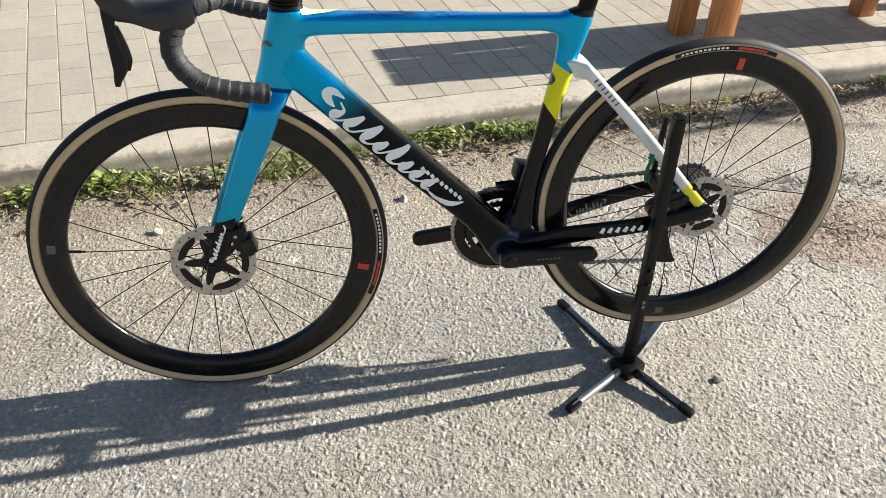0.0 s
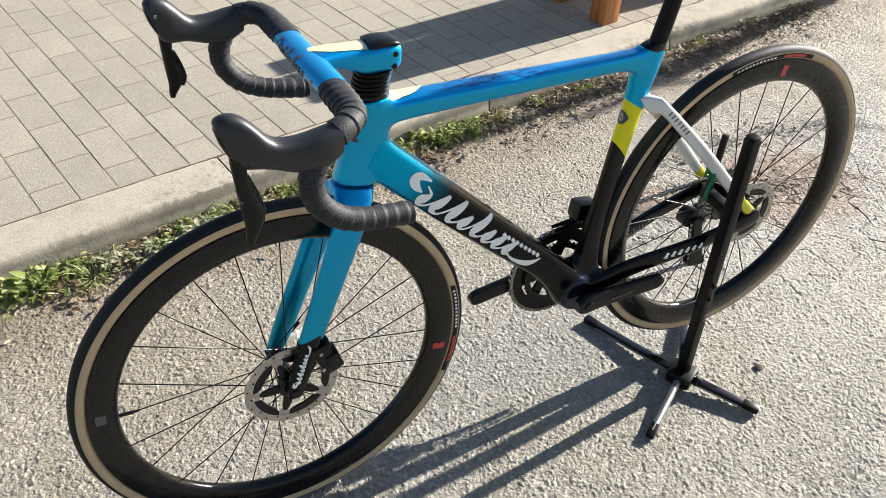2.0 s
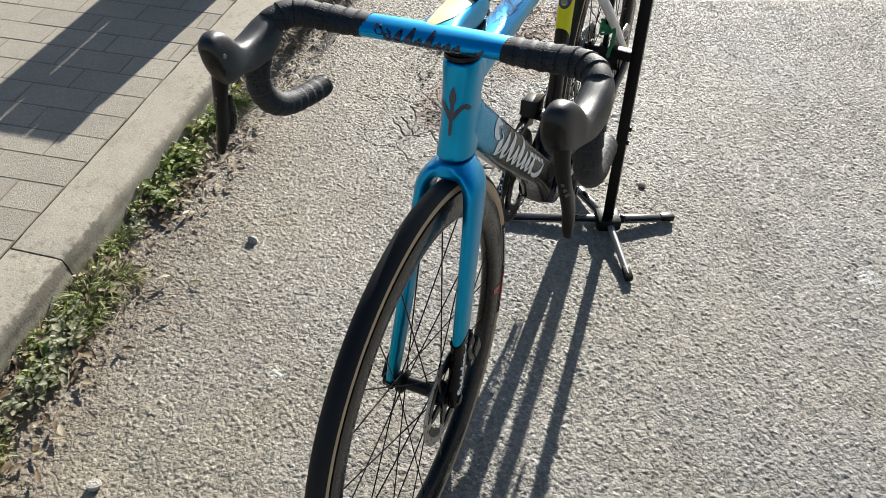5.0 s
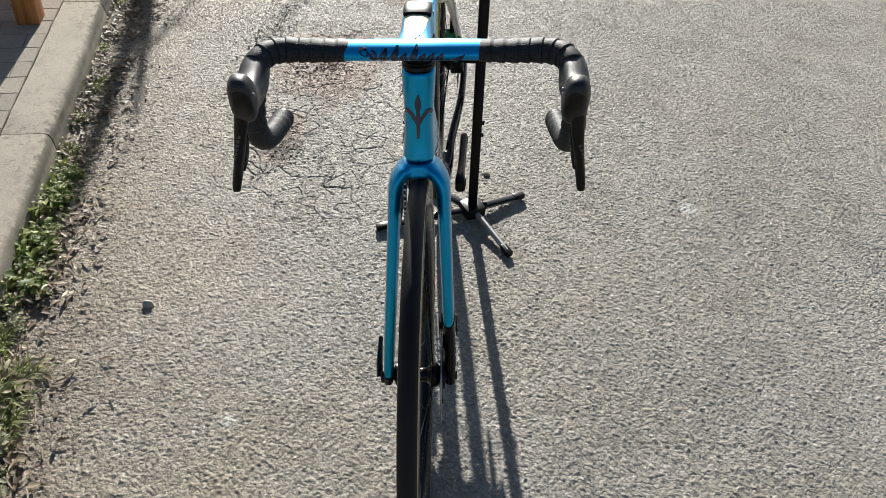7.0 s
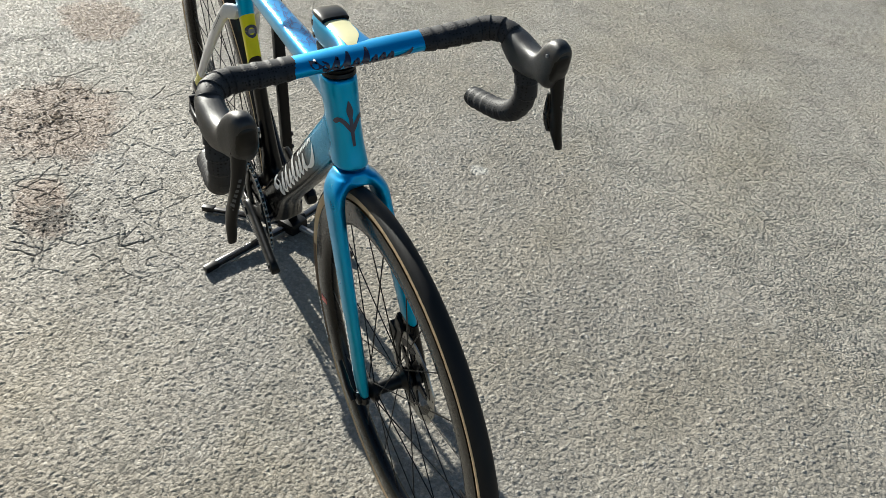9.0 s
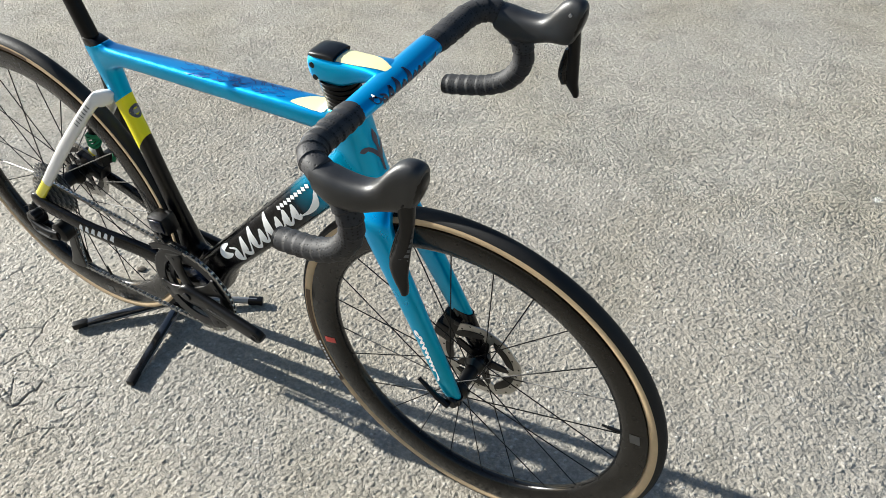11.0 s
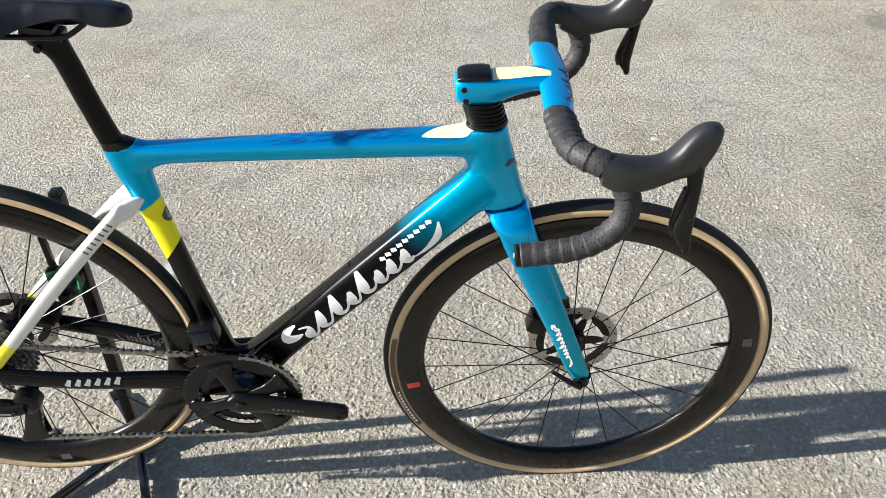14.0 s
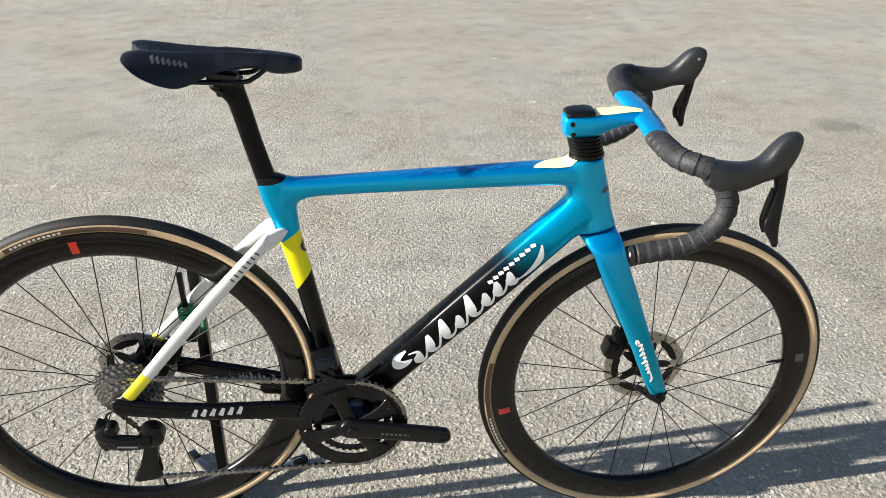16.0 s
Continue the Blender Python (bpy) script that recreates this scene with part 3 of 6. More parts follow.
        fade = 0.55 + 0.45 * np.sin(13 * xs + 5 * ys + 1.0) * np.sin(17 * ys - 6 * xs)
        zone = ((xs - zx) / zw) ** 2 + ((ys - zy) / zh) ** 2 + 0.3 * np.sin(9 * xs + 4 * ys) * np.sin(11 * ys - 3 * xs)
        w = width * (0.45 + 1.1 * own) * fade * np.clip((1.0 - zone) / 0.25, 0, 1) * (own > lost)
        crack = np.maximum(crack, np.clip((w - gap) / 0.0016 + 0.5, 0, 1) * (w > 0.0002))
    z -= 0.0032 * crack
    # slow unevenness
    for _ in range(14):
        k, a, p = rng.uniform(2.0, 11.0), rng.uniform(0, 6.28), rng.uniform(0, 6.28)
        z += 0.0011 * np.sin(k * (xs * math.cos(a) + ys * math.sin(a)) + p)
    rim = np.minimum(np.minimum(xs - x0, x1 - xs), np.minimum(ys - y0, y1 - ys))
    z *= np.clip(rim / 0.12, 0, 1)
    co = np.stack([xs, ys, z], -1).reshape(-1, 3)
    far = 400.0
    co = np.vstack([co, [[-far, -far, 0], [far, -far, 0], [far, far, 0], [-far, far, 0]]]).astype(np.float32)
    i = np.arange(nx * ny).reshape(ny, nx)
    quads = np.stack([i[:-1, :-1], i[:-1, 1:], i[1:, 1:], i[1:, :-1]], -1).reshape(-1, 4)
    c = [i[0, 0], i[0, -1], i[-1, -1], i[-1, 0]]
    n = nx * ny
    quads = np.vstack([quads, [[n, n + 1, c[1], c[0]], [n + 1, n + 2, c[2], c[1]], [n + 2, n + 3, c[3], c[2]], [n + 3, n, c[0], c[3]]]]).astype(np.int32)
    me = bpy.data.meshes.new("ground")
    me.vertices.add(len(co))
    me.vertices.foreach_set("co", co.ravel())
    me.loops.add(quads.size)
    me.loops.foreach_set("vertex_index", quads.ravel())
    me.polygons.add(len(quads))
    me.polygons.foreach_set("loop_start", np.arange(0, quads.size, 4, dtype=np.int32))
    me.polygons.foreach_set("use_smooth", np.ones(len(quads), dtype=bool))
    me.update(calc_edges=True)
    me.validate()
    for name, values, rest in (("stone", stone, 0.34), ("tone", tone, 0.5), ("crack", crack, 0.0)):
        layer = me.attributes.new(name, "FLOAT", "POINT")
        layer.data.foreach_set("value", np.append(values.ravel(), [rest] * 4).astype(np.float32))
    me.materials.append(M_ASPHALT)
    return me


ground = new("ground", ground_mesh(-1.50, 1.55, -1.20, 0.95, 0.0025))
tagged(ground, "grey-beige worn asphalt with coarse chippings and cracks", "asphalt", kind="structure")

bm = box(16, 6.6, 0.05, pose(0, 3.4365, 0.0476), bm=None)
bed = part("pavement", bm, M_BED, smooth=False, at=KM)
tagged(bed, "raised footpath paved with pale grey concrete blocks", "pavement", kind="structure")

KERB_LEN = 0.888


def kerb_mesh(length, seed):
    rnd = random.Random(seed)
    prof = [(-0.008, -0.02), (-0.008, 0.004), (-0.001, 0.050), (0.003, 0.061), (0.010, 0.069), (0.022, 0.0725), (0.1320, 0.074), (0.1350, 0.070), (0.1350, -0.02)]
    rings = []
    k = 14
    for i in range(k + 1):
        u = length * (i / k - 0.5)
        end = 0.0022 if i in (0, k) else 0.0
        rings.append([Vector((u, v + rnd.uniform(-0.0022, 0.0022) + (end if j < 4 else 0), z + rnd.uniform(-0.0012, 0.0012) - (end if 3 <= j < 7 else 0))) for j, (v, z) in enumerate(prof)])
    return loft(rings)


for k in range(-8, 9):
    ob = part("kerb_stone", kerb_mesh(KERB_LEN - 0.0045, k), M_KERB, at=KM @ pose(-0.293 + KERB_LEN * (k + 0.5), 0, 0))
    tagged(ob, "weathered pale concrete kerb stone with mossy face", "kerb", group="kerb stones", kind="structure")

# ---------------------------------------------------------------- bicycle
WB = 0.975
RW = 0.338
bike = empty("road_bicycle", at=pose(-0.487, -0.0215, 0.3335, 0, 0, -1.2) @ pose(0, 0, 0, -3.0, 0, 0) @ pose(0, 0, 0, 0, -4.2, 0))
tagged(bike, "blue and black carbon road bicycle with tan-wall tyres on a stand", "bicycle")

# frame
head_bm = side_tube([(0.172, 0.466, 0.229, 0.462, 0.0245), (0.168, 0.452, 0.231, 0.449, 0.0245), (0.153, 0.405, 0.226, 0.405, 0.0222), (0.142, 0.37, 0.214, 0.36, 0.0225), (0.130, 0.341, 0.196, 0.322, 0.0245)], steps=3)
top_bm = side_tube([(0.195, 0.461, 0.195, 0.405, 0.021), (0.24, 0.453, 0.235, 0.4145, 0.0225), (0.33, 0.444, 0.33, 0.4095, 0.0215), (0.45, 0.4325, 0.45, 0.4005, 0.0195), (0.60, 0.4185, 0.60, 0.3885, 0.017), (0.66, 0.4135, 0.655, 0.3815, 0.0165), (0.70, 0.4115, 0.69, 0.36, 0.016)], power=3.6, steps=3)
down_bm = side_tube([(0.214, 0.405, 0.163, 0.345, 0.0235), (0.232, 0.377, 0.192, 0.322, 0.0245), (0.275, 0.329, 0.232, 0.279, 0.0255), (0.36, 0.236, 0.313, 0.189, 0.026), (0.45, 0.137, 0.402, 0.095, 0.027), (0.54, 0.038, 0.495, -0.004, 0.030), (0.585, -0.012, 0.54, -0.085, 0.034)], power=3.0, steps=4)
seat_bm = side_tube([(0.684, 0.4165, 0.738, 0.4045, 0.0155), (0.676, 0.385, 0.728, 0.368, 0.0155), (0.672, 0.345, 0.715, 0.335, 0.0150), (0.665, 0.30, 0.703, 0.295, 0.0140), (0.652, 0.249, 0.687, 0.24, 0.0135), (0.629, 0.15, 0.663, 0.146, 0.0135), (0.608, 0.07, 0.645, 0.066, 0.015), (0.590, 0.0, 0.638, -0.004, 0.020), (0.575, -0.05, 0.636, -0.045, 0.026)], power=2.6, steps=4)


def fused(bms, closing, voxel, settle):
    """One moulded skin over several tubes, its inner corners filled to a radius."""
    bm = bmesh.new()
    for b in bms:
        me = bpy.data.meshes.new("tube")
        bmesh.ops.recalc_face_normals(b, faces=b.faces[:])
        b.to_mesh(me)
        bm.from_mesh(me)
        bpy.data.meshes.remove(me)
    me = bpy.data.meshes.new("moulding")
    bm.to_mesh(me)
    bm.free()
    ob = new("moulding", me)

    def skin():
        r = ob.modifiers.new("skin", "REMESH")
        r.mode, r.voxel_size, r.use_smooth_shade = "VOXEL", voxel, True

    def swell(d):
        w = ob.modifiers.new("swell", "DISPLACE")
        w.mid_level, w.strength, w.direction = 0.0, d, "NORMAL"

    skin()
    swell(closing)
    skin()
    swell(-closing)
    skin()
    soft_ = ob.modifiers.new("settle", "SMOOTH")
    soft_.factor, soft_.iterations = 0.5, settle
    bpy.context.view_layer.update()
    out = bpy.data.meshes.new_from_object(ob.evaluated_get(bpy.context.evaluated_depsgraph_get()))
    bpy.data.objects.remove(ob)
    bpy.data.meshes.remove(me)
    return out


def mesh_tree(me):
    return BVHTree.FromPolygons([v.co for v in me.vertices], [tuple(p.vertices) for p in me.polygons])


def shared_out(me, trees):
    """Cut the skin into pieces, each face going to the tube that lies nearest; the shading runs on across the cuts."""
    owner = [min(trees, key=lambda k: trees[k].find_nearest(p.center)[3]) for p in me.polygons]
    pieces = {}
    for k in trees:
        fs = [tuple(p.vertices) for p, w in zip(me.polygons, owner) if w == k]
        used = sorted({i for f in fs for i in f})
        at = {v: i for i, v in enumerate(used)}
        piece = bpy.data.meshes.new(k)
        piece.from_pydata([me.vertices[v].co for v in used], [], [[at[i] for i in f] for f in fs])
        piece.polygons.foreach_set("use_smooth", [True] * len(fs))
        piece.normals_split_custom_set_from_vertices([me.vertices[v].normal for v in used])
        pieces[k] = piece
    return pieces


def skin_part(name, me, material, parent, label=""):
    me.materials.append(material)
    ob = new(name, me)
    ob.parent = parent
    return tagged(ob, label) if label else ob


CHAINSTAY = [(0.575, -0.038, 0.575, -0.085, 0.016, 0.022), (0.635, -0.028, 0.635, -0.078, 0.011, 0.0345), (0.70, -0.016, 0.70, -0.058, 0.0085, 0.0405), (0.83, -0.003, 0.83, -0.040, 0.008, 0.060), (0.94, 0.010, 0.94, -0.026, 0.0075, 0.067), (0.982, 0.016, 0.982, -0.022, 0.006, 0.067), (0.996, 0.008, 0.996, -0.014, 0.004, 0.067)]
# bottom bracket shell and chainstays
shell_bm = disc_cyl(0.0375, -0.038, 0.038, Vector((0.577, 0, -0.062)), 36, bevel=0.006)
stay_bm = {s: side_tube([(a, b, c, d, w, s * y) for a, b, c, d, w, y in CHAINSTAY], power=2.8, steps=4) for s in (-1, 1)}
TUBES = {"head_tube": head_bm, "top_tube": top_bm, "down_tube": down_bm, "seat_tube": seat_bm, "bottom_bracket_shell": shell_bm, "chainstay_left": stay_bm[-1], "chainstay_right": stay_bm[1]}
tube_trees = {k: bvh(b) for k, b in TUBES.items()}
frame_skin = fused(TUBES.values(), 0.013, 0.0024, 8)
TREES = {"frame": mesh_tree(frame_skin), "chain-1": tube_trees["chainstay_left"], "chain1": tube_trees["chainstay_right"]}
TREES["head"] = TREES["top"] = TREES["down"] = TREES["seat"] = TREES["frame"]
pieces = shared_out(frame_skin, tube_trees)
for b in TUBES.values():
    b.free()
head_tube = skin_part("head_tube", pieces["head_tube"], M_BLUE, bike, "metallic blue lacquered head tube")
top_tube = skin_part("top_tube", pieces["top_tube"], M_TOP, bike, "metallic blue lacquered top tube")
down_tube = skin_part("down_tube", pieces["down_tube"], M_DOWN, bike, "blue down tube fading to gloss black")


def make_seat_paint():
    m = mat("seat_tube_lacquer", BLUE, 0.28, 0.0, 0.2, 0.05, 0.2)
    n = Net(m)
    v = n.coord("Object")
    d = n.node("ShaderNodeVectorMath", operation="DOT_PRODUCT", ins={0: v, 1: (0.62, 0.0, 0.785)}).outputs["Value"]
    top = n.math("GREATER_THAN", d, 0.668)
    xyz = n.split(v)
    low = n.math("SUBTRACT", xyz[2], n.math("MULTIPLY", n.math("SUBTRACT", xyz[0], 0.65), -1.55))
    yel = n.math("GREATER_THAN", low, 0.245)
    col = n.mix(yel, DARK, (0.80, 0.72, 0.01))
    col = n.mix(top, col, BLUE)
    n.set("Base Color", col)
    n.set("Metallic", n.math("MULTIPLY", top, 0.7))
    n.set("Roughness", n.math("ADD", 0.24, n.math("MULTIPLY", n.noise(v, 30.0, 4.0), 0.12)))
    return m


seat_tube = skin_part("seat_tube", pieces["seat_tube"], make_seat_paint(), bike, "seat tube in blue, yellow and gloss black bands")
skin_part("bottom_bracket_shell", pieces["bottom_bracket_shell"], M_NAVY, bike, "gloss black bottom bracket shell tinted navy for reflected sky")
for k in ("chainstay_left", "chainstay_right"):
    skin_part("chainstay", pieces[k], M_BLACK, bike, "gloss black chainstay")


def stay_paint(name, lo, base_col, end_col, black_from):
    m = mat(name, base_col, 0.3, 0.0, 1.0, 0.05)
    n = Net(m)
    v = n.coord("Object")
    d = n.node("ShaderNodeVectorMath", operation="DOT_PRODUCT", ins={0: v, 1: (0.625, 0.0, -0.78)}).outputs["Value"]
    col = n.mix(n.math("GREATER_THAN", n.math("ADD", d, n.math("MULTIPLY", n.noise(v, 3.0, 1.0), 0.002)), lo), base_col, end_col)
    col = n.mix(n.math("GREATER_THAN", d, black_from), col, DARK)
    n.set("Base Color", col)
    n.set("Roughness", n.math("ADD", 0.26, n.math("MULTIPLY", n.noise(v, 30.0, 4.0), 0.12)))
    return m


M_STAY = stay_paint("white_and_yellow_lacquer", 0.535, (0.70, 0.69, 0.67), (0.80, 0.72, 0.01), 0.592)
for s in (-1, 1):
    bm = side_tube([(0.688, 0.324, 0.700, 0.304, 0.0050, s * 0.014), (0.696, 0.3285, 0.706, 0.296, 0.0078, s * 0.016), (0.716, 0.3255, 0.717, 0.292, 0.0092, s * 0.0225), (0.741, 0.3065, 0.733, 0.283, 0.0084, s * 0.032), (0.849, 0.182, 0.833, 0.164, 0.0072, s * 0.048), (0.954, 0.047, 0.939, 0.031, 0.0062, s * 0.061), (0.985, 0.012, 0.968, -0.006, 0.006, s * 0.064)], power=2.4, steps=4)
    TREES["stay%d" % s] = bvh(bm)
    part("seat_stay", bm, M_STAY, bike, "pearl white seat stay with yellow end")

# fork
crown = side_tube([(0.1285, 0.337, 0.193, 0.318, 0.0245), (0.124, 0.325, 0.187, 0.310, 0.027), (0.120, 0.317, 0.181, 0.300, 0.031)], n=28, power=2.6, steps=3)
BLADE = [(0.125, 0.330, 0.186, 0.313, 0.014, 0.017), (0.119, 0.318, 0.179, 0.303, 0.0145, 0.026), (0.113, 0.302, 0.169, 0.292, 0.0125, 0.0345), (0.100, 0.27, 0.155, 0.262, 0.0108, 0.038), (0.058, 0.175, 0.106, 0.170, 0.0098, 0.043), (0.020, 0.090, 0.064, 0.090, 0.0093, 0.0470), (-0.006, 0.03, 0.032, 0.026, 0.0088, 0.050), (-0.016, 0.004, 0.014, -0.002, 0.0078, 0.051)]
blade_bm = {s: side_tube([(a, b, c, d, w, s * y) for a, b, c, d, w, y in (BLADE if s > 0 else BLADE[:6])], n=24, power=2.5, steps=4) for s in (-1, 1)}
fork_trees = {"crown": bvh(crown), "blade_left": bvh(blade_bm[-1]), "blade_right": bvh(blade_bm[1])}
fork_skin = fused([crown, blade_bm[-1], blade_bm[1]], 0.010, 0.0020, 6)
TREES["fork"] = mesh_tree(fork_skin)
pieces = shared_out(fork_skin, fork_trees)
fork = skin_part("fork", pieces["crown"], M_FORK, bike, "metallic blue carbon fork")
skin_part("fork_blade", pieces["blade_left"], M_FORK, fork)
skin_part("fork_blade", pieces["blade_right"], M_FORK, fork)
FOOT_L = [(0.0200, 0.0935, 0.0660, 0.1035, 0.0099, -0.0468), (0.012, 0.068, 0.052, 0.068, 0.0102, -0.048), (-0.002, 0.035, 0.036, 0.033, 0.0102, -0.0495), (-0.011, 0.010, 0.022, 0.008, 0.0098, -0.0505), (-0.013, -0.010, 0.012, -0.012, 0.0085, -0.051)]
bm = side_tube(FOOT_L, n=24, power=2.6, steps=3)
TREES["foot-1"] = bvh(bm)
part("fork_end", bm, M_BLACK, fork, "black fork end")
bm = side_tube([(-0.017, 0.006, 0.014, 0.0, 0.0092, 0.051), (-0.016, -0.010, 0.011, -0.013, 0.0080, 0.0515)], n=20, power=2.6)
part("fork_end", bm, M_BLACK, fork, "black fork end")


# wheels
def wheel(name, centre, spokes, rear):
    hub_at = empty(name, bike, pose(*centre))
    tagged(hub_at, "deep black carbon wheel with tan-wall tyre")
    part("rim", lathe([(0.3135, 0.0128), (0.309, 0.0136), (0.300, 0.0142), (0.288, 0.0140), (0.277, 0.0122), (0.270, 0.0088), (0.2665, 0.0035), (0.2665, -0.0035), (0.270, -0.0088), (0.277, -0.0122), (0.288, -0.0140), (0.300, -0.0142), (0.309, -0.0136), (0.3135, -0.0128)], 144), M_CARBON, hub_at, "satin black deep carbon rim")
    # tyre: tread and sidewalls
    rt, ct = 0.0137, RW - 0.0137
    tread = [(ct + (rt + 0.0004) * math.cos(a), (rt + 0.0004) * math.sin(a)) for a in [radians(v) for v in range(-70, 71, 10)]]
    inner = [(ct + (rt - 0.0012) * math.cos(a), (rt - 0.0012) * math.sin(a)) for a in [radians(v) for v in range(70, -71, -20)]]
    tyre = part("tyre", lathe(tread + inner, 144), M_RUBBER, hub_at, "black rubber tyre tread")
    for s in (-1, 1):
        wall = [(ct + rt * math.cos(a), s * rt * math.sin(a)) for a in [radians(v) for v in range(66, 157, 10)]]
        back = [(r, y * 0.9) for r, y in wall[::-1]]
        part("sidewall", lathe(wall + back, 144), M_TAN, tyre, "tan cotton tyre sidewall")
    # spokes, straight-pull, crossing
    half = spokes // 2
    fl = (0.019, -0.030) if rear else (0.034, -0.022)
    for i in range(spokes):
        side = 0 if i % 2 else 1
        a = 2 * math.pi * (i + 0.5) / spokes
        k = 1 if (i // 2) % 2 else -1
        off = k * 1.15
        r0 = 0.021 if rear else 0.017
        p0 = Vector((r0 * math.cos(a + off), fl[side], r0 * math.sin(a + off)))
        p1 = Vector((0.268 * math.cos(a), 0.001 * (1 if side == 0 else -1), 0.268 * math.sin(a)))
        bm = sweep([p0, p0.lerp(p1, 0.5), p1], 0.00105, 6)
        part("spoke", bm, M_SPOKE, hub_at)
    # hub shell
    if rear:
        prof = [(0.006, -0.066), (0.013, -0.064), (0.014, -0.045), (0.024, -0.034), (0.024, -0.026), (0.016, -0.018), (0.015, 0.010), (0.025, 0.014), (0.025, 0.021), (0.017, 0.024), (0.017, 0.058), (0.006, 0.062)]
    else:
        prof = [(0.006, -0.048), (0.012, -0.046), (0.013, -0.034), (0.020, -0.028), (0.020, -0.020), (0.012, -0.012), (0.011, 0.024), (0.019, 0.030), (0.019, 0.038), (0.011, 0.042), (0.006, 0.048)]
    part("hub", lathe(prof, 32, closed_profile=False), M_PLASTIC, hub_at, "black machined hub shell")
    # valve
    va = radians(172 if not rear else 262)
    d = Vector((math.cos(va), 0, math.sin(va)))
    bm = sweep([d * 0.268, d * 0.245, d * 0.2445, d * 0.236], [0.003, 0.003, 0.0022, 0.0020], 8)
    part("valve", bm, M_PLASTIC, hub_at, "black valve stem")
    # brake disc
    R = 0.070 if rear else 0.080
    yr = -0.052 if rear else -0.037
    bm = bmesh.new()
    n = 120
    rin = R - 0.0150
    rows4 = [[], [], [], []]
    for i in range(n):
        a = 2 * math.pi * i / n
        ro = R + 0.0009 * math.sin(a * 12)
        ri = rin + 0.0012 * math.sin(a * 12 + 1.0)
        for row, (r, y) in zip(rows4, ((ro, yr - 0.0009), (ro, yr + 0.0009), (ri, yr + 0.0009), (ri, yr - 0.0009))):
            row.append(bm.verts.new((r * math.cos(a), y, r * math.sin(a))))
    for i in range(n):
        j = (i + 1) % n
        for a, b in ((0, 1), (1, 2), (2, 3), (3, 0)):
            bm.faces.new((rows4[a][i], rows4[a][j], rows4[b][j], rows4[b][i]))
    disc = part("brake_disc", bm, M_STEEL, hub_at, "brushed steel brake disc", smooth=False)
    for i in range(24):
        a = 2 * math.pi * i / 24
        c = Vector((math.cos(a), 0, math.sin(a))) * (R - 0.0075 + 0.003 * (1 if i % 2 else -1))
        part("vent_hole", disc_cyl(0.0019, yr - 0.0011, yr + 0.0011, c, 8), M_RING, disc)
    # dark cooling fins hugging the ring, silver bridges, and the five-armed carrier
    def plate(ring, t, material, name):
        bm = bmesh.new()
        lo = [bm.verts.new((r * math.cos(a), yr - t, r * math.sin(a))) for r, a in ring]
        hi = [bm.verts.new((r * math.cos(a), yr + t, r * math.sin(a))) for r, a in ring]
        k = len(ring) // 2
        for q in range(k - 1):
            w = len(ring) - 1 - q
            bm.faces.new((lo[q], lo[q + 1], lo[w - 1], lo[w]))
            bm.faces.new((hi[q], hi[w], hi[w - 1], hi[q + 1]))
        for q in range(len(ring)):
            w = (q + 1) % len(ring)
            bm.faces.new((lo[q], hi[q], hi[w], lo[w]))
        part(name, bm, material, disc, smooth=False)
    for i in range(5):
        a0 = 2 * math.pi * i / 5 + 1.2
        span = [(k / 5 - 1) for k in range(11)]
        outer = [(rin + 0.001, a0 + 0.49 * k) for k in span]
        inner = [(rin - 0.013 * (1 - 0.55 * abs(k) ** 5), a0 + (0.49 - 0.03) * k) for k in span]
        plate(outer + inner[::-1], 0.0017, M_PLASTIC, "cooling_fin")
        am = a0 + math.pi / 5
        plate([(rin + 0.001, am - 0.20), (rin + 0.001, am + 0.20), (rin - 0.013, am + 0.10), (rin - 0.013, am - 0.10)], 0.0009, M_STEEL, "bridge")
    # broad black star that carries the ring
    bm = bmesh.new()
    k = 100
    star = []
    for q in range(k):
        a = 2 * math.pi * q / k
        lobe = abs(math.cos(2.5 * (a - 1.2 - math.pi / 5)))
        ro = 0.023 + (rin - 0.009 - 0.023) * lobe ** 6.0
        star.append([bm.verts.new((r * math.cos(a), yr + y, r * math.sin(a))) for r, y in ((0.013, -0.0022), (ro, -0.0018), (ro, 0.0018), (0.013, 0.0022))])
    for q in range(k):
        a, b = star[q], star[(q + 1) % k]
        for j in range(4):
            bm.faces.new((a[j], a[(j + 1) % 4], b[(j + 1) % 4], b[j]))
    part("carrier", bm, M_PLASTIC, disc, "black star-shaped disc carrier", smooth=False)
    part("lockring", lathe([(0.014, yr - 0.006), (0.023, yr - 0.005), (0.024, yr + 0.003), (0.014, yr + 0.004)], 30), M_PLASTIC, disc)
    return hub_at


front_wheel = wheel("front_wheel", (0, 0, 0), 24, False)
rear_wheel = wheel("rear_wheel", (WB, 0, 0), 24, True)


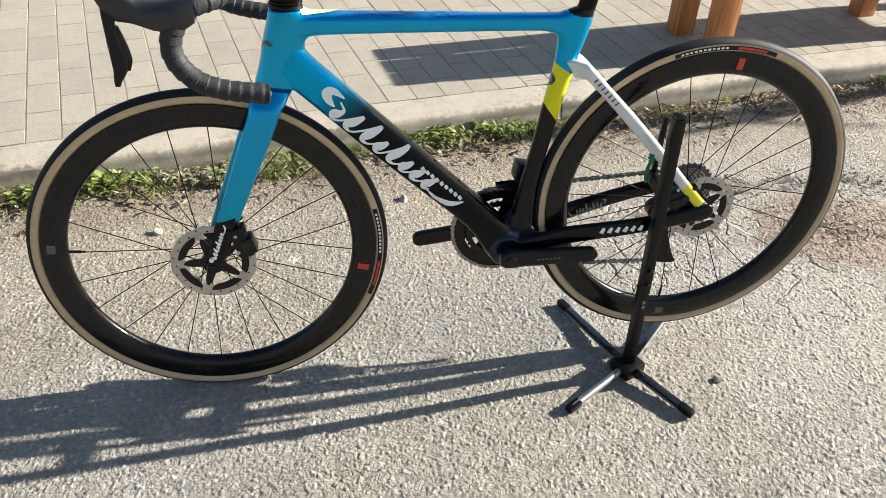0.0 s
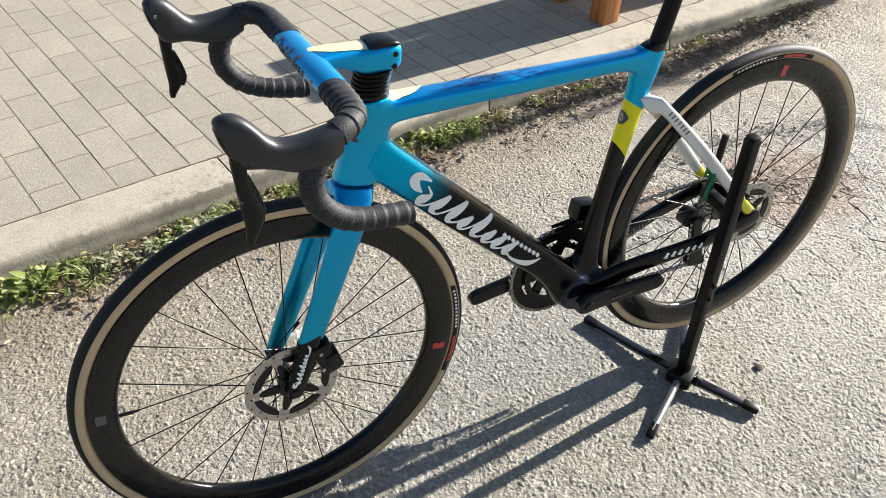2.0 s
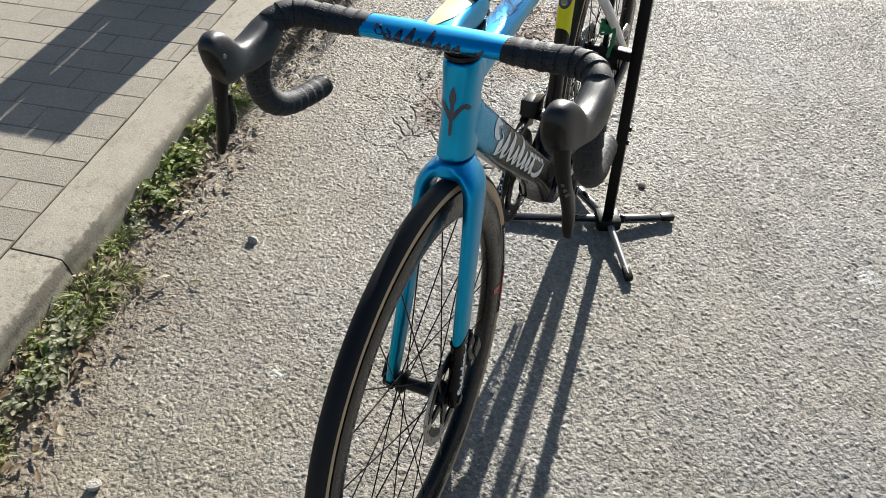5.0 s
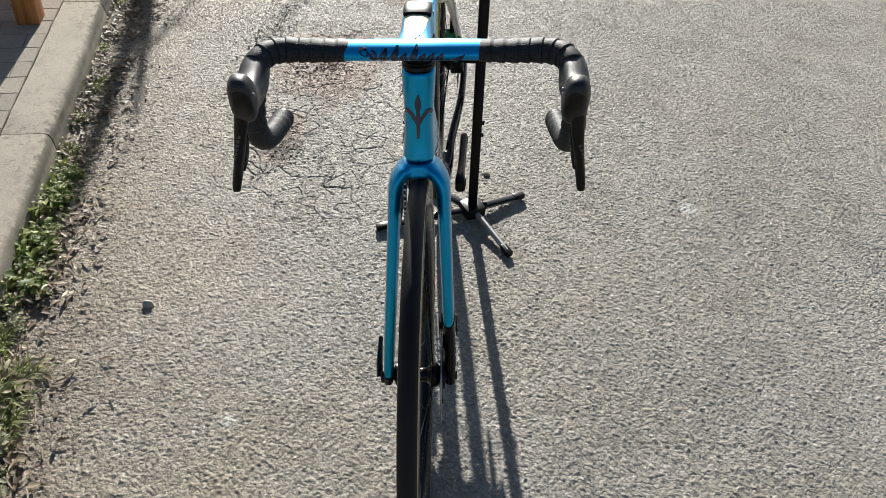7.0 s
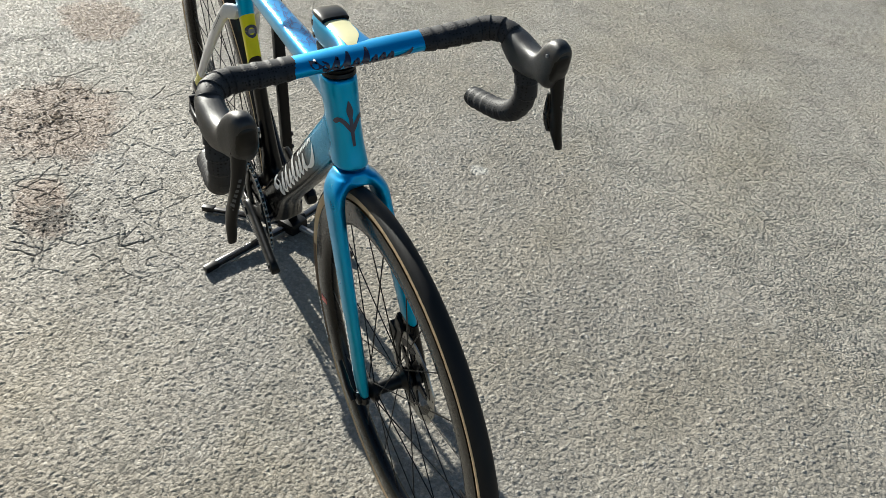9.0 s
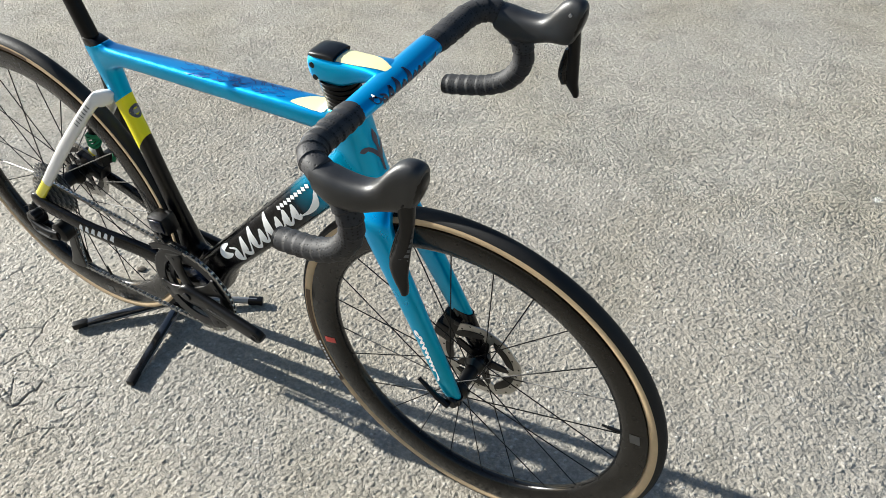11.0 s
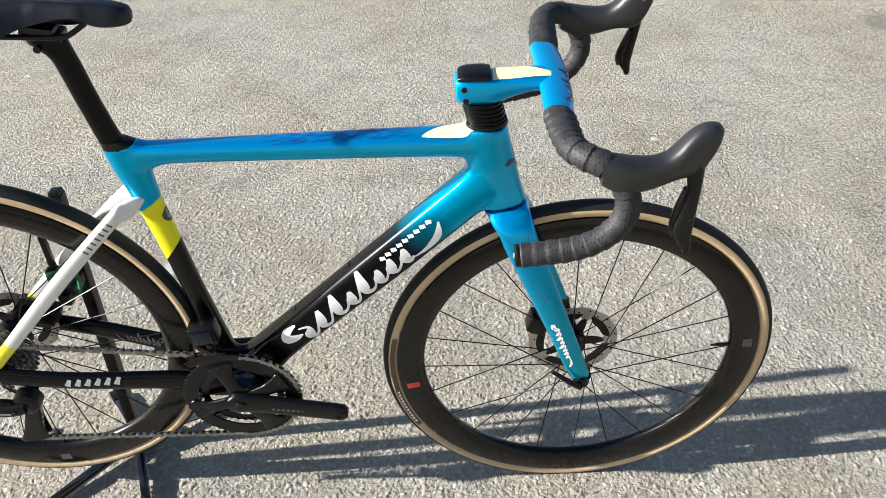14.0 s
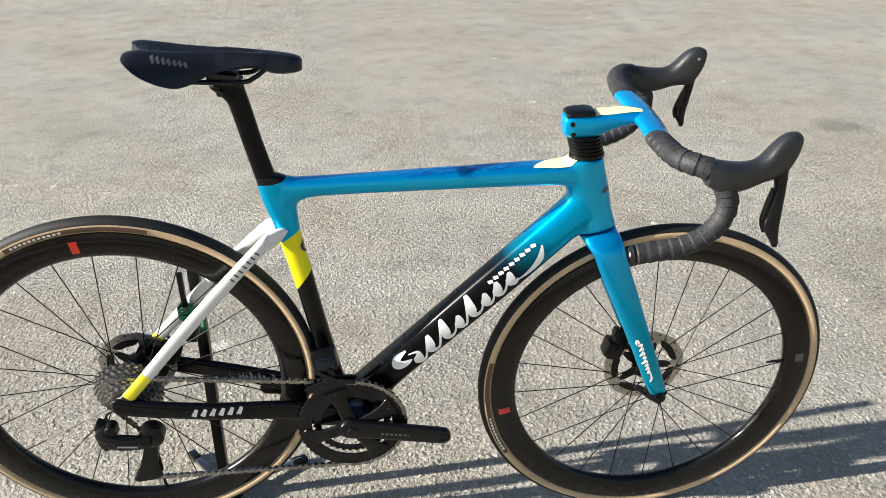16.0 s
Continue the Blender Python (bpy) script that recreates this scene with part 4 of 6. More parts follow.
def ribbon(strokes, cast, lift=0.0008, steps=3, across=4):
    """Flat strokes laid on a surface: each a list of (a, b, half width); cast(a, b) gives the place and normal, or None."""
    bm = bmesh.new()
    for st in strokes:
        pts = spline(st, steps) if len(st) > 2 else [tuple(u + (v - u) * t / 6 for u, v in zip(*st)) for t in range(7)]
        rows_ = []
        for i, (a, b, w) in enumerate(pts):
            a0, b0, _ = pts[max(i - 1, 0)]
            a1, b1, _ = pts[min(i + 1, len(pts) - 1)]
            d = Vector((a1 - a0, b1 - b0))
            d = d.normalized() if d.length > 1e-9 else Vector((1, 0))
            row = []
            for j in range(across):
                k = 2 * j / (across - 1) - 1
                hit = cast(a - d.y * w * k, b + d.x * w * k)
                row.append(bm.verts.new(hit[0] + hit[1] * lift) if hit else None)
            rows_.append(row)
        for r0, r1 in zip(rows_, rows_[1:]):
            for j in range(across - 1):
                q = (r0[j], r0[j + 1], r1[j + 1], r1[j])
                if all(q):
                    bm.faces.new(q)
    return bm


def side_cast(tree, side):
    def f(x, z):
        p, nrm, _, _ = tree.ray_cast(Vector((x, side * 0.5, z)), Vector((0, -side, 0)))
        return (p, nrm if nrm.y * side > 0 else -nrm) if p else None
    return f


def top_cast(tree):
    def f(x, y):
        p, nrm, _, _ = tree.ray_cast(Vector((x, y, 1.0)), Vector((0, 0, -1)))
        return (p, nrm if nrm.z > 0 else -nrm) if p else None
    return f


def front_cast(tree):
    def f(y, z):
        p, nrm, _, _ = tree.ray_cast(Vector((-0.5, y, z)), Vector((1, 0, 0)))
        return (p, nrm if nrm.x < 0 else -nrm) if p else None
    return f


# flourish on the down tube: a plain crescent, slanted bars and a tail in place of the maker's name
FLOURISH = [
    [(0.085, 0.98, 0.004), (0.020, 0.95, 0.020), (-0.005, 0.76, 0.030), (0.030, 0.58, 0.022), (0.075, 0.52, 0.004)],
]
wave = [(0.080, 0.80, 0.004)]
for top, high, lean in ((0.125, 0.62, 0.030), (0.225, 0.86, 0.036), (0.335, 0.98, 0.030), (0.420, 0.66, 0.026), (0.525, 1.04, 0.034), (0.605, 0.66, 0.026), (0.690, 0.70, 0.030), (0.775, 0.66, 0.026)):
    wave += [(top, high, 0.010), (top - lean * 0.45, 0.62 * high, 0.027), (top - lean, 0.30, 0.027), (top - lean * 0.55, 0.13, 0.014), (top + 0.018, 0.20, 0.007)]
FLOURISH.append(wave)
FLOURISH.append([(0.79, 0.14, 0.004), (0.86, 0.10, 0.012), (0.945, 0.25, 0.020), (1.0, 0.66, 0.004)])
NAME_BAR = [[(0.675 + 0.036 * i, 0.0, 0.017), (0.681 + 0.036 * i, 0.13, 0.017)] for i in range(9)]
for s in (-1, 1):
    def dt_point(r, h, s=s):
        along = 0.070 + 0.345 * r if s < 0 else 0.425 - 0.345 * r
        c = -0.063 + (0.010 * r if s < 0 else 0.009) + (0.049 if s < 0 else 0.044) * h
        return 0.225 + 0.673 * along + 0.74 * c, 0.384 - 0.74 * along + 0.673 * c
    strokes = [[(*dt_point(r, h), w * 0.30) for r, h, w in st] for st in FLOURISH]
    for st in strokes:
        part("flourish_stroke", ribbon([st], side_cast(TREES["down"], s), steps=6), M_DECAL, down_tube, "white flourish stroke")
    strokes = [[(*dt_point(r, h + (0.64 if s < 0 else 0.80)), 0.0045) for r, h, w in st] for st in NAME_BAR]
    for st in strokes:
        part("bar_decal", ribbon([st], side_cast(TREES["down"], s), across=2), M_DECAL, down_tube, "small white bar decal")
    # team bars on the chainstay and grey bars on the seat stay
    x0 = 0.768 if s < 0 else 0.778
    bars = [[(x0 + 0.0153 * i - 0.003 * s * -1, (-0.0305 if s < 0 else -0.0275) + 0.0006 * i, 0.0046), (x0 + 0.0153 * i + 0.003 * s * -1, (-0.0185 if s < 0 else -0.0125) + 0.0006 * i, 0.0030)] for i in range(6)]
    for b_ in bars:
        part("chainstay_bar", ribbon([b_], side_cast(TREES["chain%d" % s], s), lift=0.0005, across=2), M_DECAL, bike, "small white bar decal")
    bars = [[(0.734 + 0.0068 * i, 0.2910 - 0.0079 * i, 0.0017), (0.741 + 0.0068 * i, 0.2965 - 0.0079 * i, 0.0017)] for i in range(7)]
    for b_ in bars:
        part("seat_stay_bar", ribbon([b_], side_cast(TREES["stay%d" % s], s), lift=0.0005, across=2), M_FAINT, bike, "small dark grey bar decal")

def inner_cast(tree, side):
    def f(x, z):
        p, nrm, _, _ = tree.ray_cast(Vector((x, side * 0.024, z)), Vector((0, side, 0)))
        return (p, nrm if nrm.y * side < 0 else -nrm) if p else None
    return f


for s in (-1, 1):
    strokes = [[(0.725 + (0.085 * r if s < 0 else 0.085 * (1 - r)), -0.040 + 0.006 * r * s * -1 + 0.022 * h, w * 0.09) for r, h, w in st] for st in FLOURISH]
    for st in strokes:
        part("inner_flourish", ribbon([st], inner_cast(TREES["chain%d" % s], s), lift=0.0006, steps=5, across=2), M_GREY_INK, bike, "small grey flourish decal")

# head badge, plain blade and curls
badge = [[(0.0, 0.375, 0.002), (0.0, 0.400, 0.0028), (0.0, 0.416, 0.0025)], [(0.0, 0.410, 0.001), (0.0, 0.424, 0.005), (0.0, 0.438, 0.0008)],
         [(0.0, 0.396, 0.003), (-0.009, 0.409, 0.003), (-0.0155, 0.413, 0.003), (-0.0195, 0.406, 0.001)], [(0.0, 0.396, 0.003), (0.009, 0.409, 0.003), (0.0155, 0.413, 0.003), (0.0195, 0.406, 0.001)]]
part("head_badge", ribbon(badge, front_cast(TREES["head"])), M_INK, head_tube, "dark blade-shaped badge")
# round emblem on the front of the yellow band
def tube_front():
    def f(y, z):
        p, nrm, _, _ = TREES["frame"].ray_cast(Vector((0.5, y, z)), Vector((1, 0, 0)))
        return (p, nrm if nrm.x < 0 else -nrm) if p else None
    return f


part("emblem", ribbon([[(0.0085 * math.cos(a), 0.290 + 0.0095 * math.sin(a), 0.0028) for a in [2 * math.pi * i / 12 for i in range(13)]]], tube_front()), M_INK, seat_tube, "dark round emblem ring")
part("emblem_centre", ribbon([[(-0.0062, 0.290, 0.0040), (0.0062, 0.290, 0.0040)]], tube_front()), M_GREY_INK, seat_tube)

# cream patch and dark ornament on the top tube
part("top_patch", ribbon([[(0.222, 0.0, 0.0185), (0.242, 0.0028, 0.0155), (0.262, 0.0055, 0.0125), (0.279, 0.0105, 0.0066), (0.290, 0.0145, 0.0008)]], top_cast(TREES["top"]), lift=0.0014, steps=8, across=10), M_CREAM, top_tube, "cream patch")
rnd = random.Random(4)
orn = []
for i in range(64):
    x, y = 0.295 + 0.20 * (i / 64) + rnd.uniform(-0.01, 0.01), rnd.uniform(-0.013, 0.013)
    a = rnd.uniform(-0.6, 0.6)
    l = rnd.uniform(0.010, 0.024)
    bend = rnd.uniform(-0.006, 0.006)
    orn.append([(x, y, 0.0006), (x + l * 0.5, max(-0.014, min(0.014, y + l * 0.5 * math.sin(a) + bend)), rnd.uniform(0.0005, 0.0009)), (x + l, max(-0.014, min(0.014, y + l * math.sin(a))), 0.0005)])
M_SCRIBBLE = worn(mat("deep_blue_decal", (0.0, 0.10, 0.34), 0.35, 0.2, 0.3), (0.0, 0.10, 0.34), 60.0, 0.2, 0.35)
part("ornament_decal", ribbon(orn, top_cast(TREES["top"]), across=2), M_SCRIBBLE, top_tube, "dark blue scribbled ornament")


# rim and tyre marks
def ring_strip(r0, r1, a0, a1, y_of, n=14):
    bm = bmesh.new()
    prev = None
    for i in range(n + 1):
        a = radians(a0 + (a1 - a0) * i / n)
        row = [bm.verts.new((r * math.cos(a), y_of(r), r * math.sin(a))) for r in (r0, (r0 + r1) / 2, r1)]
        if prev:
            for j in range(2):
                bm.faces.new((prev[j], prev[j + 1], row[j + 1], row[j]))
        prev = row
    return bm


def rim_y(r):
    ks = [(0.2665, 0.0035), (0.270, 0.0088), (0.277, 0.0122), (0.288, 0.0140), (0.300, 0.0142), (0.309, 0.0136), (0.3135, 0.0128)]
    for (ra, ya), (rb, yb) in zip(ks, ks[1:]):
        if ra <= r <= rb:
            return ya + (yb - ya) * (r - ra) / (rb - ra) + 0.0007
    return 0.0142


def wall_y(r):
    d = r - (RW - 0.0137)
    return math.sqrt(max(0.0, 0.0137 ** 2 - d * d)) + 0.0007


for hub_at, red, valve in ((front_wheel, -14, 169), (rear_wheel, 79, -98)):
    for s in (-1, 1):
        part("red_mark", ring_strip(0.280, 0.303, red - 1.3, red + 1.3, lambda r: s * rim_y(r), 3), M_RED, hub_at, "small red rim decal")
        part("grey_label", ring_strip(0.286, 0.302, valve + 2.2, valve - 1.6, lambda r: s * (rim_y(r)), 3), M_FAINT, hub_at, "dull grey rim sticker")
        part("tyre_label", ring_strip(0.3175, 0.3262, red + (25 if s < 0 else 22), red - (12 if s < 0 else 20), lambda r: s * wall_y(r), 30), M_RUBBER if s < 0 else M_BROWN, hub_at, "dark tyre label")
        if s < 0:
            part("label_red", ring_strip(0.3195, 0.3245, red + 3.0, red - 8.0, lambda r: s * (wall_y(r) + 0.0005), 10), M_RED, hub_at)
        for i in range(11):
            a = red + 23 - i * 1.55 if s < 0 else red - 2 - i * 1.5
            part("label_bar", ring_strip(0.3200, 0.3240, a, a - 0.95, lambda r: s * (wall_y(r) + 0.0005), 2), M_DECAL, hub_at)

# front thru-axle, calipers
part("axle_bolt", disc_cyl(0.011, 0.055, 0.064, Vector((-0.002, 0, -0.004)), 20, bevel=0.002), M_PLASTIC, fork)
part("axle_lever", sweep([(0.0, 0.066, -0.008), (0.02, 0.068, 0.004), (0.055, 0.067, 0.030)], [0.006, 0.0052, 0.0035], 8), M_PLASTIC, fork, "black axle lever")
part("axle_nut", disc_cyl(0.008, -0.062, -0.056, Vector((0, 0, 0)), 6), M_PLASTIC, fork)


def caliper(at, parent):
    bm = box(0.030, 0.026, 0.066, at, 0.005)
    box(0.024, 0.032, 0.034, at @ pose(0.011, 0, -0.010), 0.004, bm)
    box(0.014, 0.018, 0.016, at @ pose(0.012, 0, 0.026), 0.003, bm)
    box(0.010, 0.030, 0.012, at @ pose(-0.010, 0, 0.030), 0.002, bm)
    ob = part("brake_caliper", bm, M_PLASTIC, parent, "black hydraulic brake caliper")
    part("piston_cover", disc_cyl(0.0095, -0.0165, -0.012, at.translation + Vector((0.008, 0, -0.004)), 20, bevel=0.0015), M_ALLOY, ob)
    for dz in (-0.018, 0.018):
        part("bolt", disc_cyl(0.0035, -0.014, -0.011, at.translation + Vector((-0.008, 0, dz)), 8), M_STEEL, ob)
    return ob


caliper(pose(0.060, -0.046, 0.046, 0, -14, 0), bike)
caliper(pose(0.925, -0.050, 0.035, 0, 75, 0), bike)
# marks on the fork ends
def small_flourish(p, q, tall, cast, material, name, parent, label, scale=0.10):
    """The same linked strokes, small, between two places of the side view."""
    p, d = Vector(p), Vector(q) - Vector(p)
    up = Vector((-d.y, d.x)).normalized() * tall
    strokes = [[(p.x + d.x * r + up.x * h, p.y + d.y * r + up.y * h, max(w, 0.010) * scale) for r, h, w in st] for st in FLOURISH]
    part(name, ribbon(strokes, cast, lift=0.0006, steps=4, across=3), material, parent, label)


small_flourish((0.007, 0.013), (0.041, 0.088), 0.0110, side_cast(TREES["foot-1"], -1), M_DECAL, "fork_flourish", fork, "small white flourish")
small_flourish((0.058, 0.128), (0.018, 0.036), 0.0110, side_cast(TREES["fork"], 1), M_DECAL, "fork_flourish", fork, "small white flourish")
part("fork_red_line", ribbon([[(0.0435, 0.0975, 0.0022), (0.0648, 0.1020, 0.0026)]], side_cast(TREES["foot-1"], -1), across=2), M_RED, fork, "short red line at the fork end")

# stem, spacers, bar
stem_bm = side_tube([(0.2505, 0.530, 0.2475, 0.506, 0.013), (0.248, 0.5355, 0.2445, 0.501, 0.018), (0.235, 0.540, 0.232, 0.498, 0.0215), (0.205, 0.5425, 0.198, 0.500, 0.022), (0.178, 0.5445, 0.170, 0.514, 0.021), (0.150, 0.547, 0.145, 0.524, 0.022), (0.122, 0.548, 0.120, 0.528, 0.026), (0.102, 0.544, 0.102, 0.533, 0.026)], power=3.2, steps=4)
TREES["stem"] = bvh(stem_bm)
stem = part("stem", stem_bm, M_STEM, bike, "metallic blue integrated stem")
part("stem_cap", side_tube([(0.2465, 0.540, 0.247, 0.532, 0.0165), (0.238, 0.5445, 0.238, 0.534, 0.020), (0.215, 0.5475, 0.215, 0.536, 0.0205), (0.203, 0.5465, 0.203, 0.537, 0.0195)], power=3.0, steps=2), M_PLASTIC, stem, "black stem top cap")
part("stem_patch", ribbon([[(0.200, 0.000, 0.0165), (0.176, 0.001, 0.015), (0.152, 0.002, 0.0135), (0.128, 0.0073, 0.0073), (0.104, 0.0125, 0.0012)]], top_cast(TREES["stem"]), steps=6, across=8), M_CREAM, stem, "cream-yellow patch")
for s in (-1, 1):
    for z in (0.525, 0.508):
        part("stem_bolt", disc_cyl(0.0042, s * 0.0195 - 0.002, s * 0.0195 + 0.002, Vector((0.2375 - 0.2 * (0.525 - z), 0, z)), 12), M_PLASTIC, stem)
for i in range(6):
    z = 0.4665 + 0.0062 * i
    x = 0.2005 + 0.0021 * i
    w = 0.0008 if i else 0.0
    part("headset_spacer", side_tube([(x - 0.0272, z + 0.0020, x + 0.0272, z - 0.0020, 0.0237), (x - 0.0275, z + 0.0023, x + 0.0275, z - 0.0016, 0.0240), (x - 0.0275, z + 0.0069, x + 0.0275, z + 0.0029, 0.0240), (x - 0.0272, z + 0.0072, x + 0.0272, z + 0.0032, 0.0237)], power=2.2), M_POST, bike, "black headset spacer ring")
part("bearing_cover", side_tube([(0.171, 0.470, 0.230, 0.462, 0.0245), (0.173, 0.475, 0.229, 0.467, 0.0235)], power=2.2), M_PLASTIC, bike)


def oval_sweep(path, n=16, bm=None):
    """Path of (x, y, z, depth radius, height radius)."""
    rings = []
    k = len(path)
    nrm = None
    for i, p in enumerate(path):
        c = Vector(p[:3])
        d = (Vector(path[min(i + 1, k - 1)][:3]) - Vector(path[max(i - 1, 0)][:3])).normalized()
        nrm = Vector((0, 0, 1)) if nrm is None else nrm
        nrm = (nrm - d * nrm.dot(d)).normalized()
        sd = d.cross(nrm)
        rings.append([c + sd * (p[3] * math.cos(2 * math.pi * j / n)) + nrm * (p[4] * math.sin(2 * math.pi * j / n)) for j in range(n)])
    return loft(rings, bm)


TIP, YAW = 0.018, 0.014  # the bar sits slightly lower on the right and is turned a little
bar_bm = oval_sweep(spline([(0.121, -0.09, 0.5355 + TIP * 0.09, 0.0195, 0.0115), (0.119, -0.05, 0.5385, 0.0205, 0.0112), (0.118, 0.0, 0.538, 0.021, 0.0112), (0.119, 0.05, 0.5365, 0.0205, 0.0112), (0.121, 0.09, 0.5355 - TIP * 0.09, 0.0195, 0.0115)], 5), 20)
TREES["bar"] = bvh(bar_bm)
bar = part("handlebar", bar_bm, M_BAR, bike, "blue aero handlebar with black wrapped drops")
strk = [[(0.066 - 0.132 * r, 0.5325 + 0.0145 * h, w * 0.15) for r, h, w in st] for st in FLOURISH]
for st in strk:
    part("bar_flourish", ribbon([st], front_cast(TREES["bar"]), steps=6, across=2), M_INK, bar, "dark blue flourish decal")

DROP = [(0.121, 0.086, 0.5355, 0.0205, 0.0128), (0.119, 0.115, 0.536, 0.0205, 0.0135), (0.117, 0.150, 0.5375, 0.0195, 0.0148), (0.112, 0.176, 0.540, 0.0180, 0.0160), (0.098, 0.194, 0.541, 0.0168, 0.0166), (0.079, 0.202, 0.537, 0.0165, 0.0165), (0.060, 0.204, 0.522, 0.0165, 0.0165), (0.0460, 0.206, 0.499, 0.0160, 0.0160), (0.0425, 0.207, 0.474, 0.0155, 0.0155), (0.0510, 0.207, 0.450, 0.0155, 0.0155), (0.0700, 0.2065, 0.4285, 0.0155, 0.0155), (0.098, 0.205, 0.413, 0.0155, 0.0155), (0.130, 0.2025, 0.4035, 0.0155, 0.0155), (0.165, 0.200, 0.3955, 0.0155, 0.0155)]


def tilted(h, s):
    d = -s * TIP * h[5]
    e = YAW * s * h[5]
    return (h[0] + e, h[1] + d, h[2] + e, h[3] + d, h[4], s * h[5])


def lever_place(h, s):
    """The left lever is knocked a little upwards and inwards."""
    a, b, c, d, w, y = h
    if s < 0:
        a, b, c, d, y = a + 0.001, b + 0.006, c + 0.001, d + 0.006, y - 0.0095 * max(0.0, min(1.0, (0.56 - b) / 0.12))
    else:
        a, b, c, d = a + 0.004, b - 0.003, c + 0.004, d - 0.003
    return tilted((a, b, c, d, w, y), s)


for s in (-1, 1):
    pts = spline([(x + YAW * s * y, s * y, z - s * TIP * y, a, b) for x, y, z, a, b in DROP], 14)
    run = 0.0
    wrapped = []
    for i, p in enumerate(pts):
        if i:
            run += (Vector(p[:3]) - Vector(pts[i - 1][:3])).length
        saw = (run / 0.0165) % 1.0
        g = 1.0 + 0.115 * saw - 0.06
        wrapped.append((p[0], p[1], p[2], p[3] * g, p[4] * g))
    part("bar_tape", oval_sweep(wrapped, 18), M_TAPE, bar, "black perforated handlebar tape")
    e = pts[-1]
    bm = sweep([(e[0] - 0.001, e[1], e[2]), (e[0] + 0.003, e[1], e[2] - 0.0003), (e[0] + 0.0045, e[1], e[2] - 0.0005)], [0.0152, 0.0150, 0.0125], 18)
    plug = part("end_plug", bm, M_PLASTIC, bar, "black bar end plug")
    bm = sweep([(e[0] + 0.004, e[1], e[2]), (e[0] + 0.0056, e[1], e[2])], [0.004, 0.0037], 14)
    part("plug_mark", bm, M_GREY_INK, plug)
    # hood and lever
    hood = [(0.087, 0.5525, 0.082, 0.5145, 0.0165, 0.2025), (0.066, 0.5515, 0.060, 0.5045, 0.0185, 0.2035), (0.045, 0.5495, 0.040, 0.506, 0.0178, 0.2035), (0.026, 0.5500, 0.024, 0.5095, 0.0168, 0.2025), (0.012, 0.5535, 0.011, 0.515, 0.0165, 0.201), (0.002, 0.5620, 0.001, 0.519, 0.0165, 0.1995), (-0.008, 0.5755, -0.007, 0.521, 0.0168, 0.198), (-0.018, 0.5865, -0.016, 0.5225, 0.0166, 0.196), (-0.0280, 0.5925, -0.0260, 0.5245, 0.0160, 0.1945), (-0.0385, 0.5940, -0.0355, 0.531, 0.0150, 0.1935), (-0.0465, 0.5915, -0.0415, 0.544, 0.0132, 0.1925), (-0.0500, 0.5870, -0.0455, 0.558, 0.0098, 0.192)]
    hd = part("brake_hood", side_tube([tilted(h, s) for h in hood], n=28, power=2.7, steps=4), M_HOOD, bar, "black rubber brake hood")
    nose = [(-0.0340, 0.5890, -0.0325, 0.535, 0.0152, 0.194), (-0.0415, 0.5885, -0.0385, 0.538, 0.0142, 0.193), (-0.0480, 0.5840, -0.0430, 0.547, 0.0120, 0.1922), (-0.0507, 0.579, -0.0475, 0.559, 0.0082, 0.192)]
    part("hood_nose", side_tube([tilted(h, s) for h in nose], n=20, power=2.8, steps=3), M_PLASTIC, hd, "gloss black front plate of the hood")
    part("hood_badge", disc_cyl(0.0024, -0.001, 0.001, Vector((-0.036, s * 0.1775, 0.574 - s * 0.006)), 14), M_GREY_INK, hd)
    lever = [(-0.04, 0.56, -0.018, 0.55, 0.0098, 0.197), (-0.0435, 0.535, -0.024, 0.531, 0.0089, 0.2005), (-0.044, 0.512, -0.028, 0.509, 0.0078, 0.205), (-0.044, 0.49, -0.024, 0.486, 0.0069, 0.21), (-0.044, 0.468, -0.019, 0.462, 0.0063, 0.2155), (-0.044, 0.452, -0.025, 0.448, 0.0063, 0.219), (-0.046, 0.438, -0.035, 0.435, 0.0057, 0.2215), (-0.046, 0.43, -0.038, 0.429, 0.0048, 0.2225)]
    button = [(-0.031, 0.512, -0.025, 0.510, 0.0045, 0.201), (-0.031, 0.492, -0.019, 0.488, 0.0050, 0.205), (-0.029, 0.470, -0.0155, 0.464, 0.0048, 0.210), (-0.031, 0.452, -0.021, 0.448, 0.0040, 0.2145)]
    part("shift_button", side_tube([lever_place(h, s) for h in button], n=14, power=2.6, steps=3), M_CARBON, bar, "black shift button behind the lever")
    lv = part("brake_lever", side_tube([lever_place(h, s) for h in lever], n=16, power=2.4, steps=4), M_PLASTIC, bar, "gloss black brake lever")
    lt = bvh(side_tube([lever_place(h, s) for h in lever], n=16, power=2.4, steps=4))
    part("lever_bars", ribbon([[(s * (0.2040 + 0.0022 * i), 0.510 - 0.0065 * i, 0.0016), (s * (0.2052 + 0.0022 * i), 0.506 - 0.0065 * i, 0.0016)] for i in range(7)], front_cast(lt), across=2), M_FAINT, lv)
    part("lever_pivot", disc_cyl(0.0035, s * 0.207 - 0.002, s * 0.207 + 0.002, Vector((-0.026, 0, 0.540)), 12), M_ALLOY, lv)

